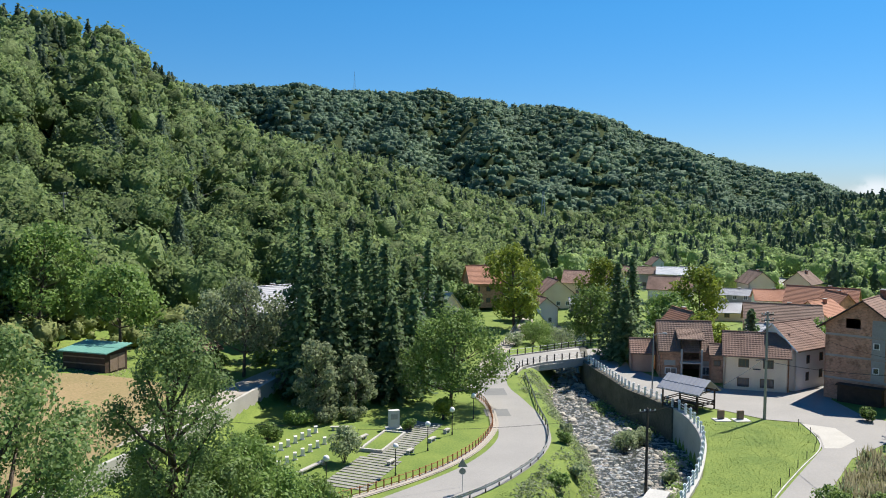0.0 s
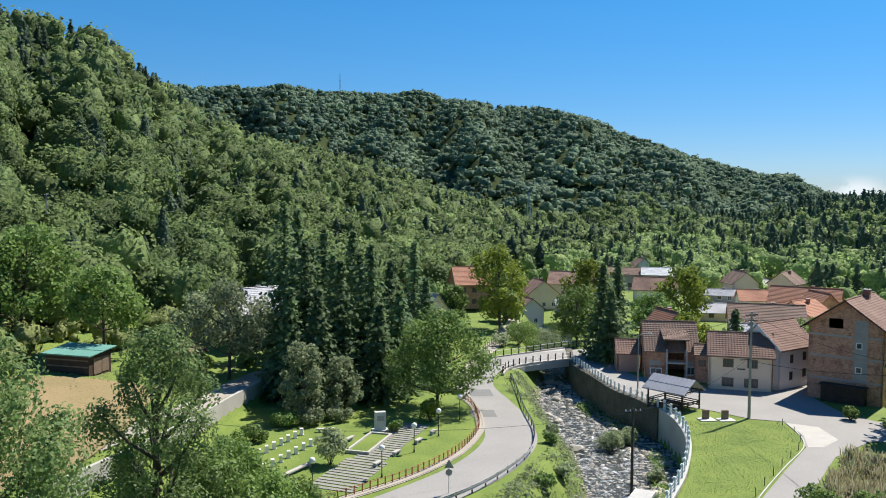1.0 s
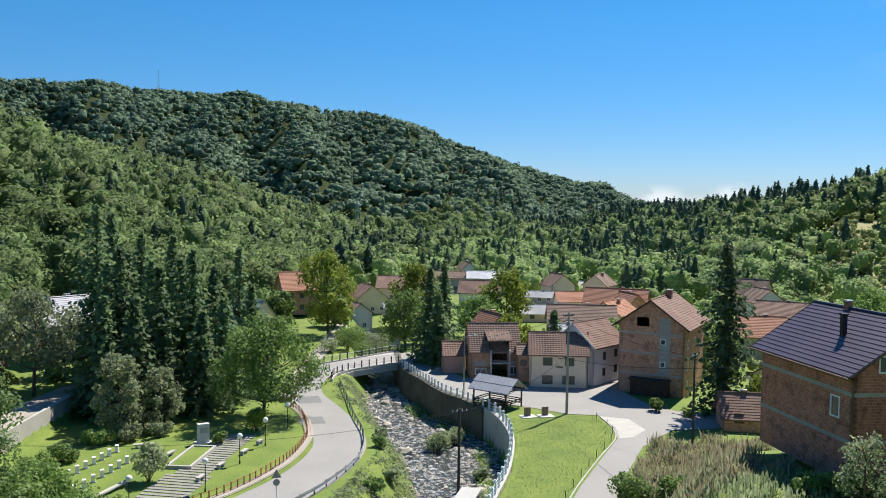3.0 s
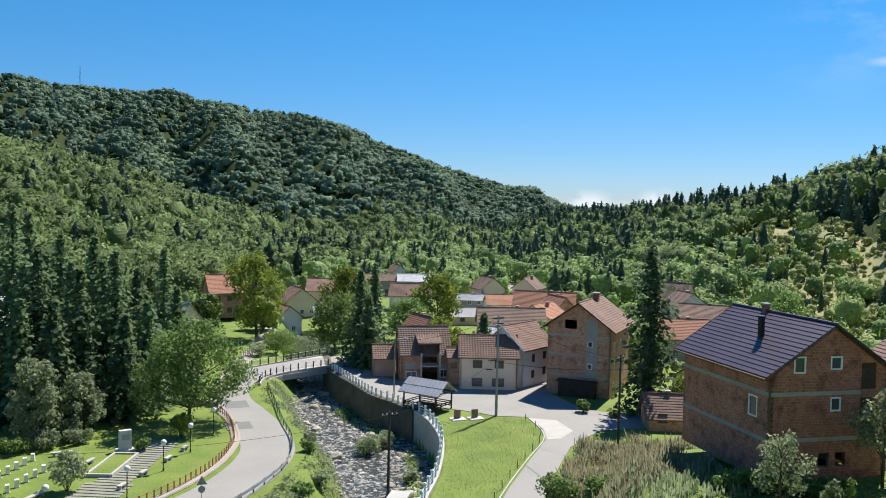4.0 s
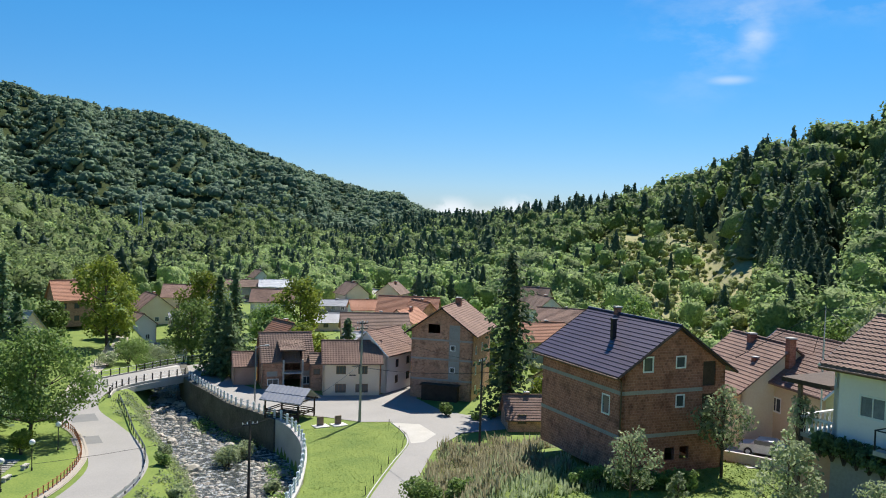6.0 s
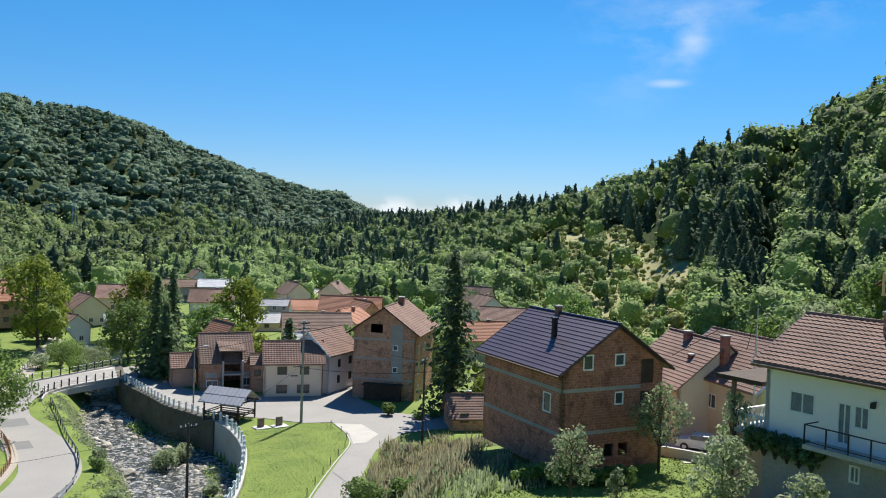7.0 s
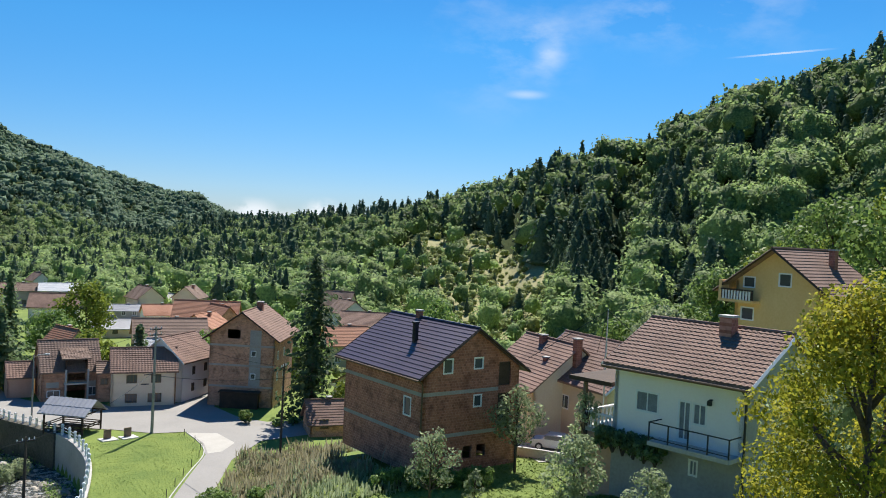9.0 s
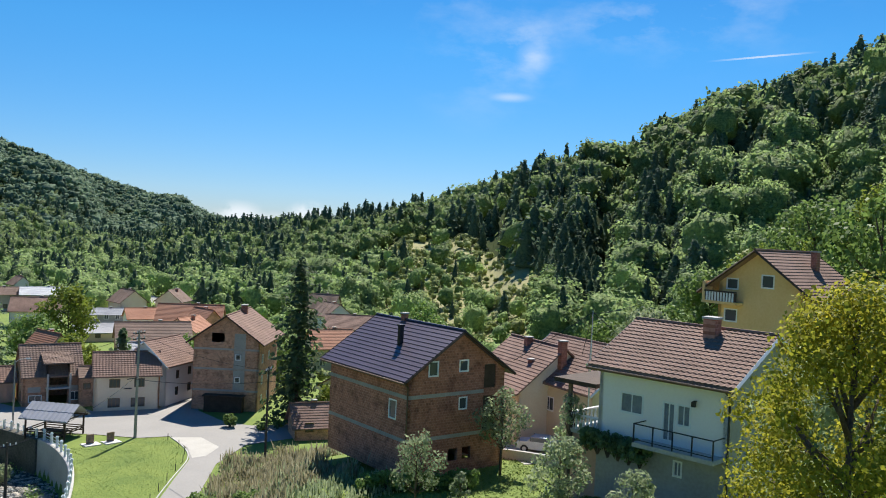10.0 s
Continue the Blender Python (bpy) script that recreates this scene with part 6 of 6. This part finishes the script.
def car(x, y, z, yaw):
    e = thing("car", pose(x, y, z, 0, 0, yaw), "silver saloon car parked in a yard", "car")
    prof = [(-2.1, 0.35), (-2.15, 0.75), (-1.9, 0.92), (-1.2, 0.98), (-0.75, 1.38), (0.55, 1.42), (1.15, 1.0), (1.95, 0.86), (2.15, 0.6), (2.1, 0.32)]
    bm = bmesh.new()
    cols = []
    for yy, s in ((-0.82, 0.0), (-0.72, 1.0), (0.72, 1.0), (0.82, 0.0)):
        cols.append([bm.verts.new((px, yy * (0.86 if pz > 1.1 else 1), pz - (0.03 if s == 0 else 0))) for px, pz in prof])
    for a, b in zip(cols, cols[1:]):
        for i in range(len(prof) - 1):
            bm.faces.new((a[i], a[i + 1], b[i + 1], b[i]))
    bm.faces.new(cols[0]), bm.faces.new(cols[-1][::-1])
    bmesh.ops.recalc_face_normals(bm, faces=bm.faces)
    part("body", bm, GALV, e)
    part("side_glass", boxes((-0.9, 0.75, -0.84, -0.815, 1.0, 1.32)), GLASS, e)
    part("side_glass", boxes((-0.9, 0.75, 0.815, 0.84, 1.0, 1.32)), GLASS, e)
    for px in (-1.35, 1.35):
        for py in (-0.8, 0.8):
            bm = bmesh.new()
            bmesh.ops.create_cone(bm, cap_ends=True, segments=18, radius1=0.33, radius2=0.33, depth=0.2, matrix=Matrix.Translation((px, py, 0.33)) @ Matrix.Rotation(radians(90), 4, "X"))
            w = part("wheel", bm, METAL, e)
            bm = bmesh.new()
            bmesh.ops.create_cone(bm, cap_ends=True, segments=12, radius1=0.2, radius2=0.18, depth=0.22, matrix=Matrix.Translation((px, py, 0.33)) @ Matrix.Rotation(radians(90), 4, "X"))
            part("rim", bm, GALV, w)
    for py in (-0.6, 0.6):
        part("headlight", boxes((2.1, 2.17, py - 0.18, py + 0.18, 0.6, 0.75)), LAMPGLOBE, e)
        part("tail_light", boxes((-2.18, -2.12, py - 0.18, py + 0.18, 0.65, 0.82)), RUST, e)
    return e


car(53.6, 46.6, gz(53.6, 46.6), -60)
lay("yard", [(51, 43), (53, 47), (55, 53)], 2.5, 3.5, 0.06, PALE_SLAB, "pale concrete house yard")

# ---- stones, weeds, bushes ----
def stones():
    rg = np.random.default_rng(8)
    protos = []
    for k in range(6):
        bm = bmesh.new()
        bmesh.ops.create_icosphere(bm, subdivisions=2, radius=1)
        for v in bm.verts:
            v.co *= 1 + 0.28 * noise.noise(v.co * 1.3 + Vector((k * 7, 0, 0)))
            v.co.z *= 0.6
        protos.append(mesh_of(bm, "boulder", STONE))
    L, R = smooth_line(BANK_L, 0.5), smooth_line(WALL_R, 0.5)
    k = 0
    while k < 150:
        t = rg.uniform(0.2, 0.66)
        a, b = L[int(t * (len(L) - 1))], R[int(t * (len(R) - 1))]
        s = rg.choice([rg.uniform(0.22, 0.42), rg.uniform(0.7, 0.97), rg.uniform(0.3, 0.9)], p=[0.3, 0.4, 0.3])
        x, y = a[0] + (b[0] - a[0]) * s, a[1] + (b[1] - a[1]) * s
        if seg_dist(x, y, BANK_L) < 3.4 or seg_dist(x, y, WALL_R) > -0.9:
            continue
        r = 0.22 + 0.75 * rg.random() ** 3
        ob = new("boulder", protos[rg.integers(6)])
        ob.matrix_world = pose(x, y, max(gz(x, y), BED + 0.1) + r * 0.15, rg.uniform(-15, 15), rg.uniform(-15, 15), rg.uniform(0, 360)) @ Matrix.Diagonal((r, r * rg.uniform(0.7, 1.1), r, 1))
        tagged(ob, "rounded grey boulder in the stream bed", "boulder", "stream boulders")
        k += 1
    V, F, n0 = [], [], 0
    bm = bmesh.new()
    bmesh.ops.create_icosphere(bm, subdivisions=1, radius=1)
    bv = np.array([v.co[:] for v in bm.verts])
    bf = np.array([[v.index for v in f.verts] for f in bm.faces])
    bm.free()
    for k in range(3600):
        t, s = rg.uniform(0.15, 0.7), rg.random()
        a, b = L[int(t * (len(L) - 1))], R[int(t * (len(R) - 1))]
        x, y = a[0] + (b[0] - a[0]) * s, a[1] + (b[1] - a[1]) * s
        if s < 0.16 or (0.42 < s < 0.62 and rg.random() < 0.55):
            continue
        if seg_dist(x, y, BANK_L) < 3.0 or seg_dist(x, y, WALL_R) > -0.4:
            continue
        r = rg.uniform(0.09, 0.27)
        V.append((bv * (1 + 0.25 * rg.normal(0, 1, bv.shape) * 0.5)) * r * np.array([1.2, 0.9, 0.65]) + np.array([x, y, max(gz(x, y), BED + 0.12) + 0.06]))
        F.append(bf + n0)
        n0 += len(bv)
    tagged(link_mesh("stream_stones", np.concatenate(V), np.concatenate(F), STONE), "pale grey cobbles and gravel bars in the stream", "stones", kind="stuff")


stones()


def cover(name, label, pts, hs, size, material, seed, per=3):
    """Low leafy cover: small tilted leaf faces at several heights over each point."""
    rg = np.random.default_rng(seed)
    pts = np.repeat(np.asarray(pts), per, 0)
    n = len(pts)
    hmap = 0.55 + 0.45 * np.sin(pts[:, 0] * 1.3 + 2 * np.sin(pts[:, 1] * 0.8)) * np.sin(pts[:, 1] * 1.1 + 0.5)
    up = rg.random(n) * rg.uniform(hs[0], hs[1], n) * hmap
    c = pts + np.stack([rg.normal(0, 0.15, n), rg.normal(0, 0.15, n), up], 1)
    nn = np.stack([rg.normal(0, 0.3, n), rg.normal(0, 0.3, n), np.ones(n)], 1)
    vs, fs = leaf_quads(rg, c, nn, size, 1.0)
    return tagged(link_mesh(name, vs, fs, material), label, "weeds", kind="stuff")


def stalks(name, label, pts, hs, width, material, seed, per):
    """Upright thin stalks with a ragged seed head, in clumps."""
    rg = np.random.default_rng(seed)
    pts = np.repeat(np.asarray(pts), per, 0)
    n = len(pts)
    clump = 0.62 + 0.38 * np.sin(pts[:, 0] * 1.1 + 2 * np.sin(pts[:, 1] * 0.7)) * np.sin(pts[:, 1] * 0.9 + 0.5)
    h = (rg.uniform(hs[0], hs[1], n) * clump)[:, None]
    base = pts + np.stack([rg.normal(0, 0.2, n), rg.normal(0, 0.2, n), np.full(n, -0.05)], 1)
    lean = rg.normal(0, 0.16, (n, 3)) * h
    a = rg.uniform(0, math.pi, n)
    side = np.stack([np.cos(a), np.sin(a), np.zeros(n)], 1) * width * rg.uniform(0.6, 1.4, (n, 1))
    upv = np.array([0, 0, 1.0])
    mid = base + lean * 0.5 + upv * h * 0.72
    tip = base + lean + upv * h
    vs = np.stack([base, mid - side, tip, mid + side], 1).reshape(-1, 3)
    return tagged(link_mesh(name, vs, np.arange(4 * n).reshape(-1, 4), material), label, "weeds", kind="stuff")


def field_points(rg, n, test, xr, yr):
    x, y = rg.uniform(*xr, n), rg.uniform(*yr, n)
    k = test(x, y) & (np.abs(seg_dist(x, y, ROAD)) > 4.2)
    x, y = x[k], y[k]
    return np.stack([x, y, ground_z(x, y)], 1)


rg = np.random.default_rng(21)
bank = field_points(rg, 34000, lambda x, y: (seg_dist(x, y, BANK_L) > -1.6) & (seg_dist(x, y, BANK_L) < 3.8) & (np.sin(x * 0.9) + np.sin(y * 0.7 + x) + rg.normal(0, 0.8, len(x)) > -0.3), (-8, 30), (55, 126))
cover("bank_weeds", "rough green weeds on the stream bank", bank, (0.25, 1.1), 0.12, LEAF_P, 3, 4)
foot = field_points(rg, 26000, lambda x, y: (seg_dist(x, y, WALL_R) < -0.5) & (seg_dist(x, y, WALL_R) > -3.4) & (np.sin(x * 0.8 + 1) + np.sin(y * 0.55) + rg.normal(0, 0.6, len(x)) > 0.15), (14, 31), (60, 122))
cover("wall_foot_weeds", "rough growth at the foot of the stream wall", foot, (0.3, 1.6), 0.13, LEAF, 13)
weedy = lambda x, y: (x > np.interp(y, [44, 62, 70, 75, 83], [22, 28.5, 34.0, 37.4, 43])) & (y < 84 - (x - 36) * 0.15) & (x < np.where(y < 59, 37.0, 57))
stalks("dry_weeds", "tall dry brown weeds and grasses beside the path", field_points(rg, 11000, lambda x, y: weedy(x, y) & (y > 50), (22, 57), (44, 84)), (0.5, 1.9), 0.06, WEED, 4, 5)
stalks("green_weeds", "green nettles among the dry weeds", field_points(rg, 7000, lambda x, y: weedy(x, y) & ((np.sin(x * 0.5 + y * 0.3) > 0.2) | (y < 54)), (22, 57), (44, 84)), (0.4, 1.5), 0.08, LEAF_P, 5, 4)

lawn = field_points(rg, 42000, lambda x, y: (seg_dist(x, y, WALL_R) > 0.9) & (x < np.interp(y, [62, 71.6, 79.6, 85.9, 90.6, 96.4], [23, 29.4, 35.1, 39.7, 41.4, 41.9])) & (y < 97), (16, 43), (60, 98))
cover("lawn_grass", "short uneven mown lawn grass", lawn, (0.01, 0.07), 0.05, GRASS, 6, 1)
park = field_points(rg, 60000, lambda x, y: (seg_dist(x, y, LANE_WALL) > 1) & (seg_dist(x, y, [(4.4, 108.5), (5.6, 104.2), (6.0, 97.7), (5.6, 92.0), (3.0, 84.2), (-1.5, 77.1), (-7.6, 71.0), (-14, 66)]) < -0.3), (-26, 6), (66, 112))
cover("park_grass", "short uneven park lawn grass", park, (0.01, 0.08), 0.05, GRASS, 7, 1)
yard = field_points(rg, 16000, lambda x, y: (x > 30) & (y < 46 - (x - 38) * 0.07) | ((x > 47.8) & (y < 56)), (30, 52), (26, 56))
cover("garden_grass", "long garden grass by the houses", yard, (0.05, 0.3), 0.07, GRASS, 8, 2)
fieldg = field_points(rg, 30000, lambda x, y: (seg_dist(x, y, LANE_WALL) < -5) & (np.sin(x * 0.35 + 1) * np.sin(y * 0.3) + rg.normal(0, 0.35, len(x)) > 0.0), (-75, -26), (60, 118))
cover("field_grass", "dry straw-coloured grass on the field", fieldg, (0.04, 0.3), 0.09, WEED, 9, 2)

BUSHES = [(32.4, 66.0, 2.6, 2.6, LEAF, 3200), (35.2, 63.4, 2.3, 2.2, LEAF, 2600), (30.2, 62.0, 1.6, 1.8, LEAF, 1800), (-13.5, 95, 1.8, 2.2, LEAF_P, 1800), (-10.5, 96.5, 1.7, 2.0, LEAF_P, 1700), (-16.5, 94, 1.8, 2.2, LEAF, 1600), (-3.6, 92.0, 1.5, 1.0, LEAF, 700),
          (0.2, 96.5, 2.8, 1.5, LEAF_Y, 1500), (-9.6, 80.5, 3.6, 1.9, LEAF_P, 2200), (22.3, 98.5, 2.6, 2.0, LEAF_P, 1700), (24.6, 100.5, 2.2, 1.6, LEAF_P, 1400), (24.6, 87, 1.6, 1.2, LEAF_P, 900), (13.3, 88, 1.4, 1.0, LEAF, 700), (14.2, 93, 1.1, 0.9, LEAF_P, 600), (13.4, 81, 1.3, 1.2, LEAF_P, 800), (11, 76, 1.2, 1.2, LEAF, 700),
          (-15, 70, 2.5, 3.0, LEAF, 2600), (-19.5, 73, 2.6, 3.0, LEAF, 2600), (-20, 83, 2.2, 2.4, LEAF, 2000), (-18.8, 88, 1.9, 2.0, LEAF, 1500), (-10.5, 68, 1.8, 2.4, LEAF_P, 1900), (16.5, 149, 3.6, 3, LEAF, 1800), (19, 163, 4.5, 3.6, LEAF, 2200), (24, 166, 4.5, 3.6, LEAF_P, 2200), (22, 174, 4.5, 3.6, LEAF, 2200), (26, 158, 3.5, 3.0, LEAF, 1800), (28, 176, 4.5, 3.6, LEAF, 2200), (20.5, 148, 2.2, 2.2, LEAF_P, 1500), (17, 156, 3, 3, LEAF, 1800), (13, 147, 2.2, 2.4, LEAF_P, 1500), (20, 158, 3.5, 3.2, LEAF, 1800), (22, 152, 2.6, 2.6, LEAF, 1500),
          (50.8, 97.2, 1.7, 1.1, LEAF, 900), (53.5, 93.6, 0.9, 0.8, LEAF, 400), (56, 94, 1.0, 0.9, LEAF, 400), (-31, 112, 2.2, 2.6, LEAF, 1600), (-34, 108, 2.0, 2.4, LEAF_Y, 1400), (-26, 118, 1.8, 2.0, LEAF, 1200), (-37, 104, 2.2, 2.2, LEAF, 1400)]
for k, (x, y, h, r, mt, n) in enumerate(BUSHES):
    shrub(x, y, h, r, mt, "low leafy bush with {} foliage".format(mt.name.replace("leaf_", "").replace("_", " ")), 300 + k, n, 0.13)
for k in range(7):
    t = k / 6
    shrub(34.4 + 5.8 * t, 45.6 - 4.1 * t, 1.5, 0.95, LEAF, "clipped green hedge section on the lawn", 340 + k, 900, 0.09)
for k in range(6):
    shrub(38.0 - 0.05 * k, 29.6 - 0.75 * k, 1.5, 0.75, NEEDLE, "dark climbing vine on the house wall", 350 + k, 700, 0.1, z=14.1 - 0.02 * k)
